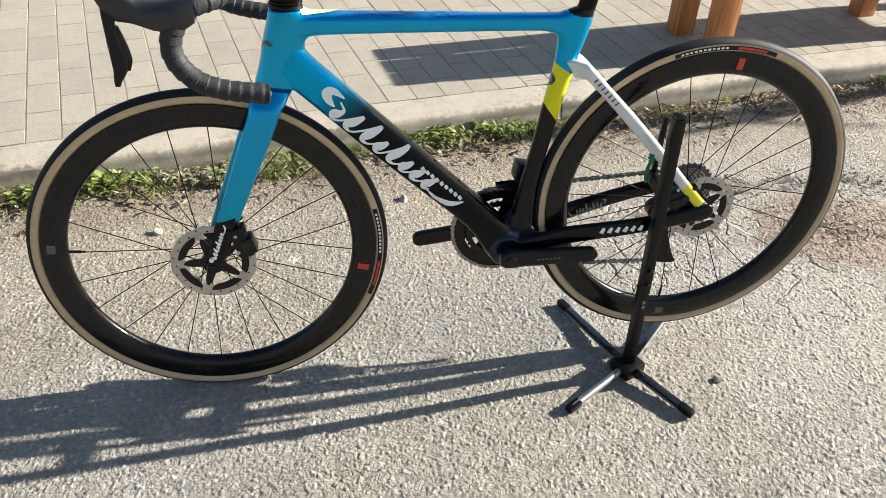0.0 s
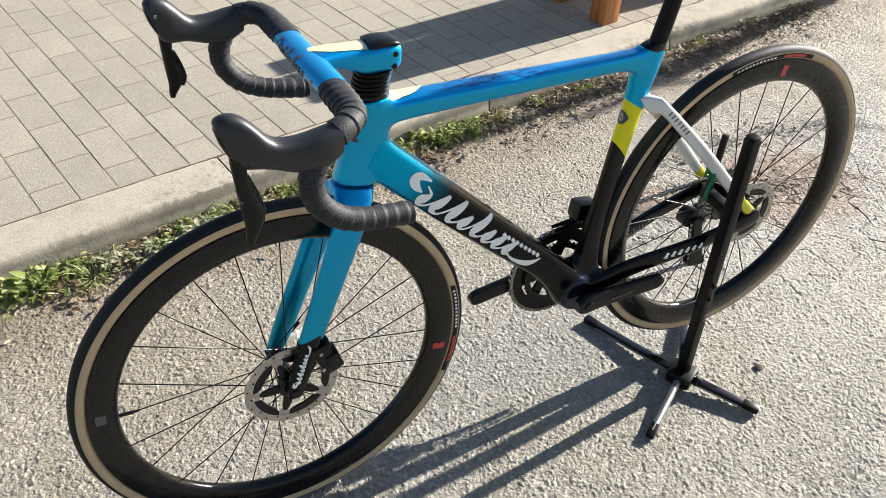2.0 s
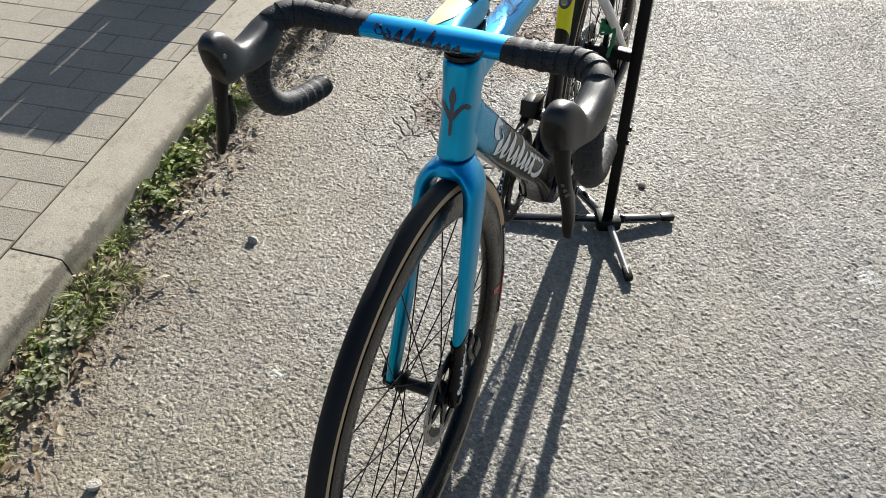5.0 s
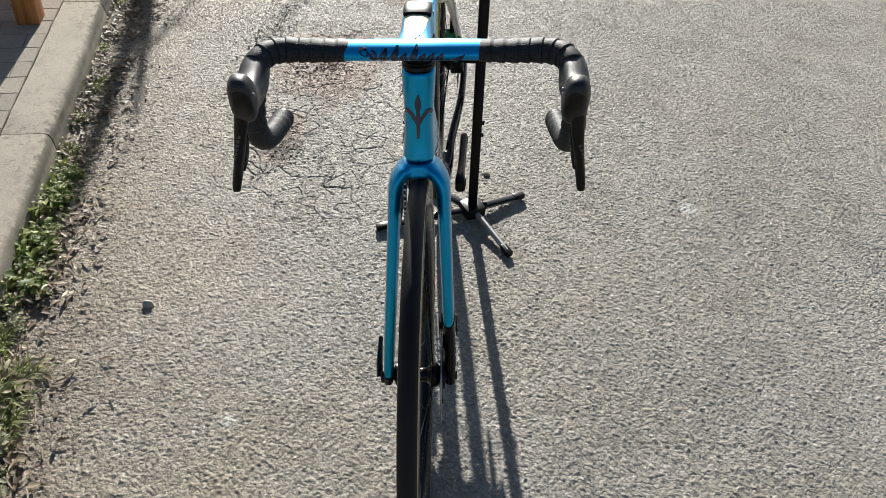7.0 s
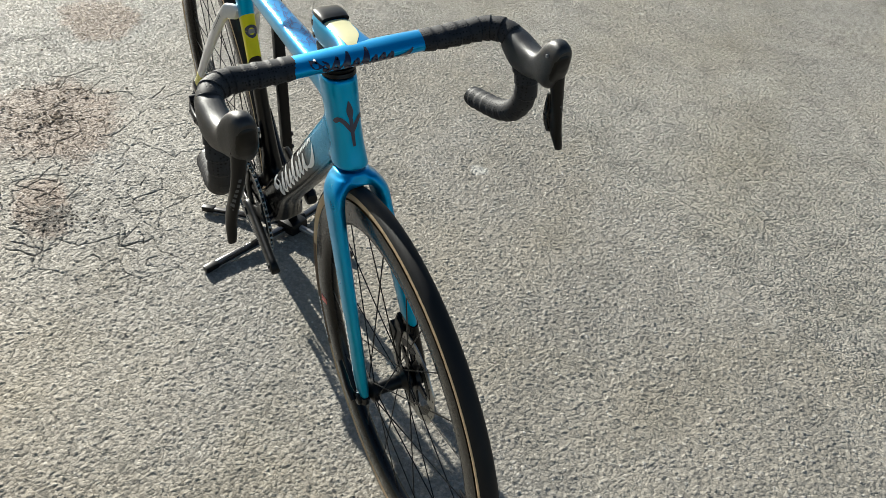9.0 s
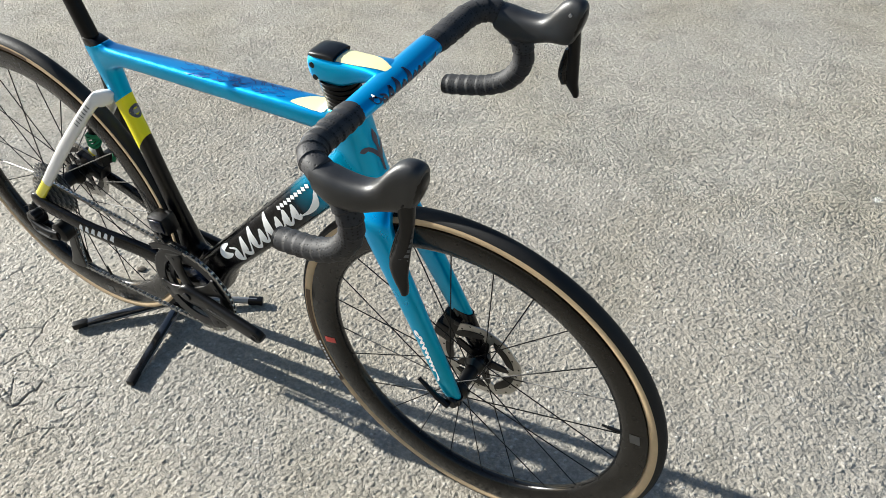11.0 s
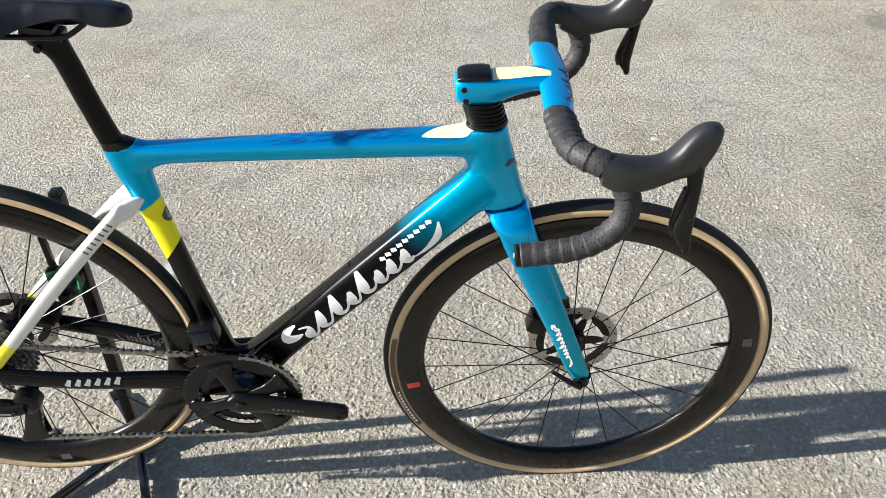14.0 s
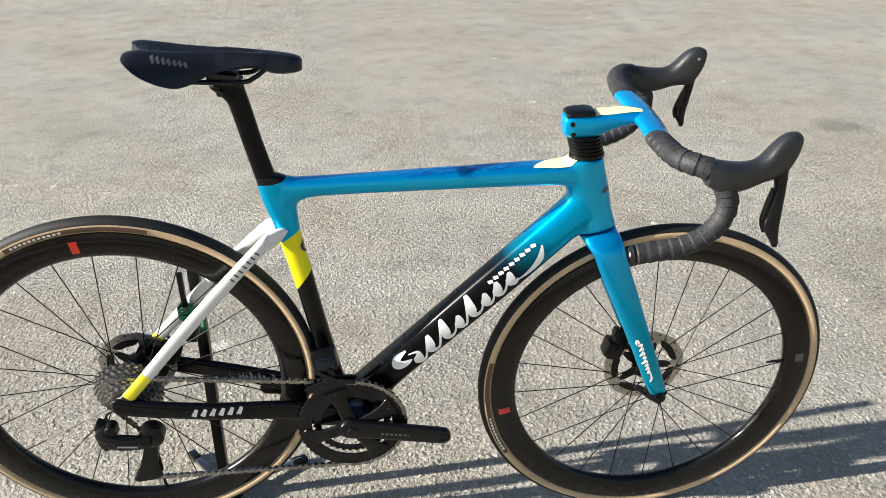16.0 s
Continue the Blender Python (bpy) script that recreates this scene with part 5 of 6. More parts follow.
# seat post, clamp and saddle
post_bm = side_tube([(0.6995, 0.392, 0.7330, 0.389, 0.0118), (0.7050, 0.4124, 0.7375, 0.408, 0.0118), (0.7250, 0.4754, 0.7567, 0.4745, 0.0115), (0.7372, 0.5218, 0.7697, 0.5208, 0.0112), (0.7430, 0.5425, 0.7765, 0.5395, 0.0115), (0.7475, 0.5575, 0.7895, 0.5520, 0.0125), (0.7500, 0.5690, 0.8000, 0.5605, 0.0135), (0.7530, 0.5735, 0.7995, 0.5665, 0.0125)], power=2.5, steps=4)
post = part("seat_post", post_bm, M_POST, bike, "satin black aero seat post")
part("seat_collar", side_tube([(0.6835, 0.4105, 0.7365, 0.4005, 0.0152), (0.6880, 0.4145, 0.7375, 0.4075, 0.0150), (0.7025, 0.4195, 0.7385, 0.4140, 0.0135)], power=2.4, steps=2), M_PLASTIC, bike, "black seat post wedge cover")
clamp = part("saddle_clamp", box(0.052, 0.030, 0.012, pose(0.777, 0, 0.5735, 0, -6, 0), 0.004), M_PLASTIC, post)
box_bm = box(0.042, 0.046, 0.010, pose(0.777, 0, 0.5835, 0, -4, 0), 0.003)
part("clamp_plate", box_bm, M_ALLOY, post)
for s in (-1, 1):
    part("clamp_bolt", disc_cyl(0.005, s * 0.015 - 0.002, s * 0.015 + 0.002, Vector((0.7835, 0, 0.5565)), 12), M_ALLOY, post)

SAD = [(0.6620, 0.0045, 0.6085, 0.604), (0.667, 0.0130, 0.6130, 0.5995), (0.680, 0.0190, 0.616, 0.5950), (0.697, 0.0215, 0.6175, 0.5935), (0.711, 0.0222, 0.6185, 0.597), (0.724, 0.0228, 0.6190, 0.6035), (0.746, 0.0240, 0.6200, 0.6025), (0.77, 0.0275, 0.6210, 0.597), (0.795, 0.0350, 0.6215, 0.590), (0.815, 0.0445, 0.6215, 0.581), (0.836, 0.0540, 0.6215, 0.5755), (0.8545, 0.0605, 0.6220, 0.579), (0.872, 0.0645, 0.6225, 0.586), (0.888, 0.0655, 0.6225, 0.5945), (0.901, 0.0625, 0.6220, 0.604), (0.910, 0.0540, 0.6200, 0.6105), (0.9145, 0.0440, 0.6175, 0.613)]
rings = []
for x, w, zt, zb in spline(SAD, 4):
    ring = []
    g = 0.010 * max(0.0, min(1.0, (x - 0.72) / 0.04))
    for j in range(17):
        k = j / 8 - 1
        notch = 0.020 * math.exp(-(k / 0.30) ** 2) * max(0.0, min(1.0, (x - 0.875) / 0.03))
        ring.append(Vector((x - notch, w * math.copysign(abs(k) ** 0.85, k), zt - (zt - zb) * abs(k) ** (2.6 if w > 0.03 else 3.5) - g * math.exp(-(k / 0.17) ** 2))))
    for j in range(1, 16):
        k = 1 - j / 8
        notch = 0.020 * math.exp(-(k / 0.30) ** 2) * max(0.0, min(1.0, (x - 0.875) / 0.03))
        ring.append(Vector((x - notch, w * 0.93 * math.copysign(abs(k) ** 0.85, k), zt - 0.011 - (zt - zb) * 0.96 * abs(k) ** 3.0 - g * math.exp(-(k / 0.17) ** 2))))
    rings.append(ring)
saddle = part("saddle", loft(rings), M_SADDLE, bike, "dark padded racing saddle with central groove")
for s in (-1, 1):
    part("saddle_rail", sweep(spline([(0.695, s * 0.010, 0.606), (0.711, s * 0.014, 0.599), (0.731, s * 0.020, 0.5845), (0.748, s * 0.022, 0.578), (0.80, s * 0.022, 0.5755), (0.84, s * 0.028, 0.580), (0.885, s * 0.036, 0.604)], 5), 0.0037, 10), M_PLASTIC, saddle, "black saddle rail")
    tree = bvh(loft(rings))
    part("saddle_bars", ribbon([[(0.824 + 0.0075 * i, 0.602 + 0.0012 * i, 0.0020), (0.828 + 0.0075 * i, 0.608 + 0.0015 * i, 0.0022)] for i in range(7)], side_cast(tree, s), across=2), M_FAINT, saddle, "row of small grey bars")

# cranks, rings, chain
BB = Vector((0.577, 0.0, -0.062))


def gear(r, teeth, y, t, rin, centre, bm=None, depth=0.0036):
    """A toothed ring with pointed, slightly bevelled teeth."""
    bm = bm or bmesh.new()
    shape = ((0.0, 0.45), (0.5, 0.55), (0.5, 0.40), (-0.1, 0.75), (-0.5, 1.0), (-0.5, 1.0))
    n = teeth * 6
    rows = [[] for _ in range(6)]
    for i in range(n):
        a = 2 * math.pi * i / n
        k, thick = shape[i % 6]
        ro, root = r + depth * k, r - depth * 0.6
        for row, (q, yy) in zip(rows, ((ro, y - t / 2 * thick), (ro, y + t / 2 * thick), (root, y + t / 2), (rin, y + t / 2), (rin, y - t / 2), (root, y - t / 2))):
            row.append(bm.verts.new((centre[0] + q * math.cos(a), yy, centre[2] + q * math.sin(a))))
    for i in range(n):
        j = (i + 1) % n
        for a in range(6):
            b = (a + 1) % 6
            bm.faces.new((rows[a][i], rows[a][j], rows[b][j], rows[b][i]))
    return bm


crankset = empty("crankset", bike)
part("outer_chainring", gear(0.0995, 52, 0.0535, 0.0034, 0.074, BB, depth=0.0028), M_RING, crankset, "dark grey outer chainring", smooth=False)
part("inner_chainring", gear(0.071, 36, 0.0465, 0.0022, 0.058, BB), M_ALLOY, crankset, smooth=False)
for a in (-22, 68, 150, 232):
    d = Vector((math.cos(radians(a)), 0, math.sin(radians(a))))
    e = Vector((-d.z, 0, d.x))
    st = []
    for r, h, y in ((0.010, 0.013, 0.0595), (0.030, 0.0125, 0.0600), (0.052, 0.0125, 0.0590), (0.070, 0.0170, 0.0575), (0.080, 0.0225, 0.0570), (0.0865, 0.0210, 0.0568)):
        c = BB + d * r
        st.append((c.x + e.x * h, c.z + e.z * h, c.x - e.x * h, c.z - e.z * h, 0.0045 if r < 0.06 else 0.0030, y))
    arm = part("spider_arm", side_tube(st, n=18, power=3.0, steps=3), M_PLASTIC, crankset, "gloss black spider arm")
    part("ring_bolt", disc_cyl(0.0042, 0.0595, 0.0612, BB + d * 0.079, 12, bevel=0.0006), M_RING, arm)


def crank(y, tip, sgn_):
    a = BB + Vector((0, y * 0.9, 0))
    b = Vector((tip[0], y, tip[1]))
    d = (b - a)
    d.y = 0
    u = d.normalized()
    v = Vector((-u.z, 0, u.x))
    L = d.length
    st = []
    for t, h in ((-0.022, 0.010), (-0.014, 0.018), (0.0, 0.0215), (0.03, 0.0195), (0.08, 0.0182), (0.13, 0.0178), (L, 0.0172), (L + 0.009, 0.0138), (L + 0.0145, 0.006)):
        c = Vector((BB.x, 0, BB.z)) + u * t
        st.append((c.x + v.x * h, c.z + v.z * h, c.x - v.x * h, c.z - v.z * h, 0.0085 if t > 0.02 else 0.011, a.y + (b.y - a.y) * max(0, min(1, t / L))))
    ob = part("crank_arm", side_tube(st, n=20, power=3.2, steps=3), M_PLASTIC, crankset, "gloss black crank arm without pedal")
    yb = b.y + sgn_ * 0.0085
    part("pedal_hole", lathe([(0.0055, -0.0006), (0.0085, -0.0006), (0.0085, 0.0012), (0.0055, 0.0012)], 20), M_ALLOY, ob, at=pose(b.x, yb, b.z))
    part("axle_cap", disc_cyl(0.0095, -0.002, 0.002, Vector((BB.x, a.y + sgn_ * 0.0115, BB.z)), 20, bevel=0.001), M_ALLOY, ob)
    for i in range(9):
        c = Vector((BB.x, 0, BB.z)) + u * (0.055 + 0.0085 * i)
        q = box(0.0052, 0.0008, 0.0042, pose(c.x, a.y + (b.y - a.y) * 0.5 + sgn_ * 0.0090, c.z, 0, -math.degrees(math.atan2(u.z, u.x)), 0))
        part("crank_bar", q, M_FAINT, ob, smooth=False)
    return ob


crank(0.072, (0.410, -0.0770), 1)
crank(-0.069, (0.740, -0.070), -1)

cas = empty("cassette", rear_wheel)
tagged(cas, "steel sprocket cassette")
for i in range(11):
    r = 0.060 - 0.0035 * i if i < 5 else 0.0425 - 0.0036 * (i - 5)
    part("sprocket", gear(r, max(11, int(2 * math.pi * r / 0.0127)), 0.0235 + 0.0031 * i, 0.0017, max(0.014, r - 0.0105), Vector((0, 0, 0)), depth=0.0044), (M_SPROCKET, M_STEEL)[i % 2], cas, smooth=False)
part("cassette_lockring", disc_cyl(0.015, 0.057, 0.061, Vector((0, 0, 0)), 24, bevel=0.001), M_STEEL, cas)

RC = 0.099
cog = Vector((WB, 0, 0))
GP, TP = Vector((0.942, 0.0, -0.088)), Vector((0.957, 0.0, -0.180))


def arc(c, r, a0, a1, y, n):
    return [(c.x + r * math.cos(radians(a0 + (a1 - a0) * i / n)), y, c.z + r * math.sin(radians(a0 + (a1 - a0) * i / n))) for i in range(n + 1)]


loop = arc(BB, RC, 276, 98, 0.0535, 30) + arc(cog, 0.039, 96, -30, 0.0405, 12) + arc(GP, 0.015, 20, 160, 0.042, 6)[::1] + arc(TP, 0.0155, 160, 274, 0.044, 8)
loop.append(loop[0])
pts = []
need = 0.00635
acc = 0.0
prev = Vector(loop[0])
pts.append(prev.copy())
for q in loop[1:]:
    q = Vector(q)
    while (q - prev).length + acc >= need:
        prev = prev + (q - prev).normalized() * (need - acc)
        pts.append(prev.copy())
        acc = 0.0
    acc += (q - prev).length
    prev = q
def link_plate(bm, c, u, half, r):
    """A waisted side plate with two round ends."""
    w = Vector((-u.z, 0, u.x))
    out = []
    for end in (1, -1):
        for k in range(-2, 3):
            a = radians(58 * k / 2 * 1.35)
            out.append((end * (half + r * math.cos(a)), end * r * math.sin(a)))
        out.append((0.0, end * r * 0.62))
    front = [bm.verts.new(c + u * p + w * q + Vector((0, 0.0005, 0))) for p, q in out]
    back = [bm.verts.new(c + u * p + w * q - Vector((0, 0.0005, 0))) for p, q in out]
    bm.faces.new(front)
    bm.faces.new(back[::-1])
    for i in range(len(out)):
        j = (i + 1) % len(out)
        bm.faces.new((front[j], front[i], back[i], back[j]))


chain_bm = {0: bmesh.new(), 1: bmesh.new()}
for i in range(0, len(pts) - 2, 2):
    a, b = pts[i], pts[i + 2]
    kind = (i // 2) % 2
    o = 0.0030 if kind else 0.0022
    d = (b - a)
    for s in (-1, 1):
        link_plate(chain_bm[kind], (a + b) / 2 + Vector((0, s * o, 0)), d.normalized(), d.length / 2, 0.0044 if kind else 0.0036)
    disc_cyl(0.0038, -0.0028, 0.0028, a, 6, chain_bm[0])
chain = part("chain", chain_bm[1], M_CHAIN, bike, "dark oiled outer chain links", smooth=False)
part("inner_chain", chain_bm[0], M_LINK, chain, "bright inner chain links", smooth=False)

# rear derailleur
der = empty("rear_derailleur", bike)
tagged(der, "black electronic rear derailleur")
def knuckle(name, at, r, y0, y1, material, label=""):
    ob = part(name, lathe([(0.001, y0), (r * 0.8, y0), (r, y0 + 0.003), (r, y1 - 0.004), (r * 0.7, y1), (0.001, y1)], 24, closed_profile=False), material, der, label, at=pose(at[0], 0, at[1]))
    part("knuckle_bolt", disc_cyl(r * 0.32, y1 - 0.001, y1 + 0.0015, Vector((0, 0, 0)), 6), M_ALLOY, ob)
    return ob


knuckle("hanger_knuckle", (1.010, -0.062), 0.0185, 0.052, 0.082, M_PLASTIC, "gloss black upper knuckle")
knuckle("cage_knuckle", (0.934, -0.068), 0.0225, 0.050, 0.080, M_PLASTIC, "gloss black lower knuckle")
part("motor_body", box(0.034, 0.020, 0.030, pose(1.010, 0.062, -0.086, 0, 25, 0), 0.007), M_PLASTIC, der)
arm_ = part("link_arm", side_tube([(1.010, -0.058, 1.008, -0.088, 0.006, 0.080), (0.988, -0.061, 0.986, -0.088, 0.0075, 0.082), (0.958, -0.062, 0.956, -0.087, 0.0075, 0.082), (0.934, -0.060, 0.933, -0.082, 0.006, 0.080)], n=18, power=3.0, steps=3), M_PLASTIC, der, "gloss black outer link")
part("link_stripe", box(0.036, 0.0008, 0.0035, pose(0.973, 0.0900, -0.076, 0, -2, 0)), M_GREY_INK, arm_, "grey printed stripe", smooth=False)
part("inner_link", bar_between((1.000, 0.060, -0.082), (0.950, 0.058, -0.088), 0.016, 0.008, 0.003), M_PLASTIC, der)
part("battery", box(0.026, 0.018, 0.020, pose(1.018, 0.060, -0.052, 0, -20, 0), 0.004), M_PLASTIC, der, "black battery block")
part("battery_latch", box(0.012, 0.004, 0.010, pose(1.019, 0.070, -0.050, 0, -20, 0), 0.0015), M_ALLOY, der)
for dx, dz in ((0.0, 0.0), (0.011, 0.004)):
    part("limit_screw", disc_cyl(0.0026, 0.070, 0.0755, Vector((0.990 + dx, 0, -0.099 + dz)), 8), M_STEEL, der)
part("link_pin", disc_cyl(0.0038, 0.088, 0.0905, Vector((0.992, 0, -0.073)), 10, bevel=0.0008), M_ALLOY, arm_)
part("link_pin", disc_cyl(0.0038, 0.088, 0.0905, Vector((0.949, 0, -0.074)), 10, bevel=0.0008), M_ALLOY, arm_)
part("mounting_bolt", disc_cyl(0.010, 0.060, 0.084, Vector((1.000, 0, -0.046)), 18, bevel=0.002), M_ALLOY, der)
for y in (0.0355, 0.0505):
    part("cage_plate", side_tube([(0.926, -0.066, 0.952, -0.070, 0.0013), (0.930, -0.10, 0.955, -0.104, 0.0013), (0.934, -0.135, 0.962, -0.140, 0.0013), (0.931, -0.168, 0.974, -0.178, 0.0013), (0.930, -0.186, 0.982, -0.194, 0.0013), (0.940, -0.192, 0.976, -0.199, 0.0013)], n=12, power=4, y=y, steps=2), M_PLASTIC, der, "black pulley cage plate")
for c in (GP, TP):
    part("pulley", gear(0.0150, 11, 0.043, 0.0035, 0.004, c, depth=0.004), M_PLASTIC, der, smooth=False)
part("control_cable", sweep(spline([(1.000, 0.066, -0.05), (1.008, 0.066, -0.025), (0.99, 0.067, -0.008)], 6), 0.0022, 8), M_PLASTIC, der)

# front derailleur
fd = empty("front_derailleur", bike)
tagged(fd, "black electronic front derailleur")
part("motor_body", box(0.045, 0.034, 0.038, pose(0.628, 0.040, 0.080, 0, 12, 0), 0.007), M_PLASTIC, fd)
part("motor_plate", box(0.034, 0.004, 0.026, pose(0.627, 0.058, 0.082, 0, 12, 0), 0.003), M_NAVY, fd)
part("motor_arm", bar_between((0.642, 0.048, 0.060), (0.612, 0.054, 0.048), 0.016, 0.010, 0.003), M_PLASTIC, fd)
part("motor_bolt", disc_cyl(0.0045, 0.058, 0.062, Vector((0.618, 0, 0.066)), 10), M_RING, fd)
part("mount", box(0.016, 0.030, 0.022, pose(0.636, 0.020, 0.058, 0, 15, 0), 0.002), M_PLASTIC, fd)
for y in (0.0475, 0.0605):
    part("cage_plate", side_tube([(0.572, 0.047, 0.574, 0.038, 0.0008), (0.608, 0.048, 0.605, 0.035, 0.0008), (0.643, 0.039, 0.637, 0.024, 0.0008), (0.664, 0.025, 0.655, 0.014, 0.0008)], n=10, power=4, y=y), M_ALLOY, fd)

# bottle cage bolts
for x, z in ((0.40, 0.203), (0.445, 0.153), (0.49, 0.104)):
    part("bottle_bolt", disc_cyl(0.0038, -0.004, 0.004, Vector((x - 0.006, 0, z - 0.008)), 12), M_ALLOY, bike)

# ---------------------------------------------------------------- display stand
stand = empty("bicycle_stand", at=pose(0.376, -0.150, 0.0))
tagged(stand, "black steel bicycle stand on four splayed feet", "bicycle stand")
SO = Vector((0.376, -0.150, 0.0))


def w2s(x, y, z):
    return Vector((x, y, z)) - SO


TOP = w2s(0.365, -0.134, 0.640)
FOOT = w2s(0.376, -0.150, 0.036)
pole = part("pole", bar_between(FOOT, TOP, 0.0205, 0.0235, 0.002, up=Vector((0, 1, 0))), M_STAND, stand, "square black steel tube")
part("pole_cap", bar_between(TOP, TOP + Vector((0, 0, 0.006)), 0.019, 0.022, 0.003, up=Vector((0, 1, 0))), M_PLASTIC, pole)
for z in (0.30, 0.265):
    part("pole_bolt", disc_cyl(0.006, -0.018, -0.012, w2s(0.371, -0.143, z), 12, bevel=0.001), M_ALLOY, pole)
for i in range(2):
    part("pole_mark", box(0.006, 0.0008, 0.007, pose(*(w2s(0.372 + 0.0005 * i, -0.1605, 0.222 - 0.012 * i))), 0.0), M_GREY_INK, pole, smooth=False)
part("hook", bar_between(w2s(0.375, -0.068, 0.470), w2s(0.377, -0.066, 0.606), 0.010, 0.011, 0.003, up=Vector((0, 1, 0))), M_STAND, stand, "short black hook arm")
part("cross_piece", bar_between(w2s(0.369, -0.140, 0.476), w2s(0.374, -0.058, 0.476), 0.020, 0.022, 0.003), M_STAND, stand)
part("base_hub", box(0.058, 0.058, 0.034, pose(0.0, 0.0, 0.030, 0, 0, 25), 0.010), M_STAND, stand)
part("hub_knob", disc_cyl(0.011, -0.040, -0.026, Vector((0.012, 0, 0.034)), 12, bevel=0.002), M_PLASTIC, stand)
for x, y in ((0.471, -0.295), (0.2985, 0.100), (0.555, 0.035), (0.211, -0.244)):
    a, b = w2s(0.376, -0.150, 0.032), w2s(x, y, 0.0135)
    d = (b - a).normalized()
    bare = x < 0.25
    leg = part("foot", sweep([a + d * 0.015, b - d * 0.012], [0.0080, 0.0080], 16) if bare else bar_between(a + d * 0.015, b - d * 0.012, 0.0160, 0.0115, 0.0025), M_PALE_STEEL if bare else M_FOOT, stand, "pale steel foot" if bare else "black steel foot")
    if not bare:
        part("bare_edge", bar_between(a + d * 0.03 - Vector((0, 0, 0.0075)), b - d * 0.014 - Vector((0, 0, 0.0065)), 0.0172, 0.005, 0.001), M_PALE_STEEL, leg, "pale metal lower edge")
    part("foot_cap", bar_between(b - d * 0.034, b + d * 0.002, 0.0180, 0.0155, 0.003), M_PLASTIC, leg, "black rubber foot cap")
bm = bmesh.new()
for i in range(5):
    t = i / 4
    ring = [(0.0125 * math.cos(a), 0.0115 * math.sin(a), 0.003 * math.sin(a * 2 + i)) for a in [2 * math.pi * k / 14 for k in range(15)]]
    c = w2s(0.3755, -0.0645, 0.515 + 0.0055 * i)
    sweep([c + Vector(p) for p in ring], 0.0028, 6, bm, caps=False)
cord = part("green_cord", bm, M_GREEN, stand, "green plastic tie wound round the hook")
part("cord_tail", sweep(spline([tuple(w2s(0.364, -0.075, 0.545)), tuple(w2s(0.356, -0.085, 0.525)), tuple(w2s(0.352, -0.083, 0.492)), tuple(w2s(0.358, -0.080, 0.470))], 5), 0.0038, 8), M_GREEN, cord)

# ---------------------------------------------------------------- wooden bench on the footpath
bench = empty("wooden_bench", at=KM @ pose(2.24, 0.33, 0.071))
tagged(bench, "orange-brown stained wooden bench with square legs", "bench")
for u in (-0.91, 0.0, 0.91):
    for v in (-0.12, 0.12):
        part("leg", box(0.082, 0.075, 0.425, pose(u, v, 0.2145), 0.005), M_WOOD, bench, "square wooden leg")
    part("cross_rail", box(0.07, 0.30, 0.028, pose(u, 0, 0.4275), 0.003), M_WOOD, bench)
for v in (-0.1055, 0.0, 0.1055):
    part("seat_plank", box(2.04, 0.1015 if v < 0.05 else 0.097, 0.034, pose(0, v, 0.459), 0.004), M_WOOD, bench, "long wooden seat plank")

# ---------------------------------------------------------------- bare young tree beyond the bench
M_BARK = worn(mat("bark", (0.11, 0.085, 0.06), 0.85), (0.11, 0.085, 0.06), 60.0, 0.35, 0.85, 0.5, 200.0)
tree = empty("young_tree", at=pose(5.25, 1.86, 0.07))
tagged(tree, "slender bare young tree with few twigs", "tree")
TO = Vector((5.25, 1.86, 0.07))
limbs = [
    [(5.25, 1.86, 0.05, 0.050), (5.18, 1.70, 0.60, 0.046), (5.10, 1.48, 1.18, 0.040), (5.05, 1.38, 1.50, 0.034), (5.02, 1.35, 1.72, 0.028), (5.0, 1.325, 1.95, 0.016)],
    [(5.08, 1.44, 1.30, 0.026), (5.03, 1.34, 1.46, 0.022), (5.0, 1.30, 1.58, 0.018), (4.97, 1.25, 1.72, 0.012)],
    [(5.12, 1.55, 1.02, 0.022), (5.16, 1.50, 1.30, 0.016), (5.2, 1.52, 1.62, 0.004)],
    [(5.03, 1.36, 1.62, 0.014), (5.33, 1.31, 1.66, 0.011), (5.61, 1.285, 1.70, 0.009), (6.02, 1.26, 1.75, 0.005)],
    [(5.05, 1.39, 1.48, 0.008), (5.08, 1.43, 1.68, 0.005), (5.10, 1.46, 1.88, 0.003)],
]
for i, l in enumerate(limbs):
    p = spline(l, 5)
    part("trunk" if i == 0 else "limb", sweep([Vector(q[:3]) - TO for q in p], [q[3] for q in p], 8), M_BARK, tree)

# ---------------------------------------------------------------- weeds along the kerb
def leaf_mat(name, a, b, c, through_=0.38):
    m = mat(name, a, 0.55, spec=0.35)
    n = Net(m)
    isl = n.node("ShaderNodeNewGeometry").outputs["Random Per Island"]
    v = n.coord()
    col = n.ramp(n.math("ADD", n.math("MULTIPLY", isl, 0.8), n.math("MULTIPLY", n.noise(v, 40.0, 3.0), 0.2)), [(0.05, a), (0.55, b), (0.95, c)])
    n.set("Base Color", col)
    # light shines through the thin blades
    tree_ = m.node_tree
    glow = n.node("ShaderNodeBsdfTranslucent")
    both = n.node("ShaderNodeMixShader")
    both.inputs[0].default_value = through_
    tree_.links.new(n.mix(1.0, col, (1.25, 1.25, 0.75), "MULTIPLY"), glow.inputs["Color"])
    tree_.links.new(tree_.nodes["Principled BSDF"].outputs[0], both.inputs[1])
    tree_.links.new(glow.outputs[0], both.inputs[2])
    tree_.links.new(both.outputs[0], tree_.nodes["Material Output"].inputs["Surface"])
    return m


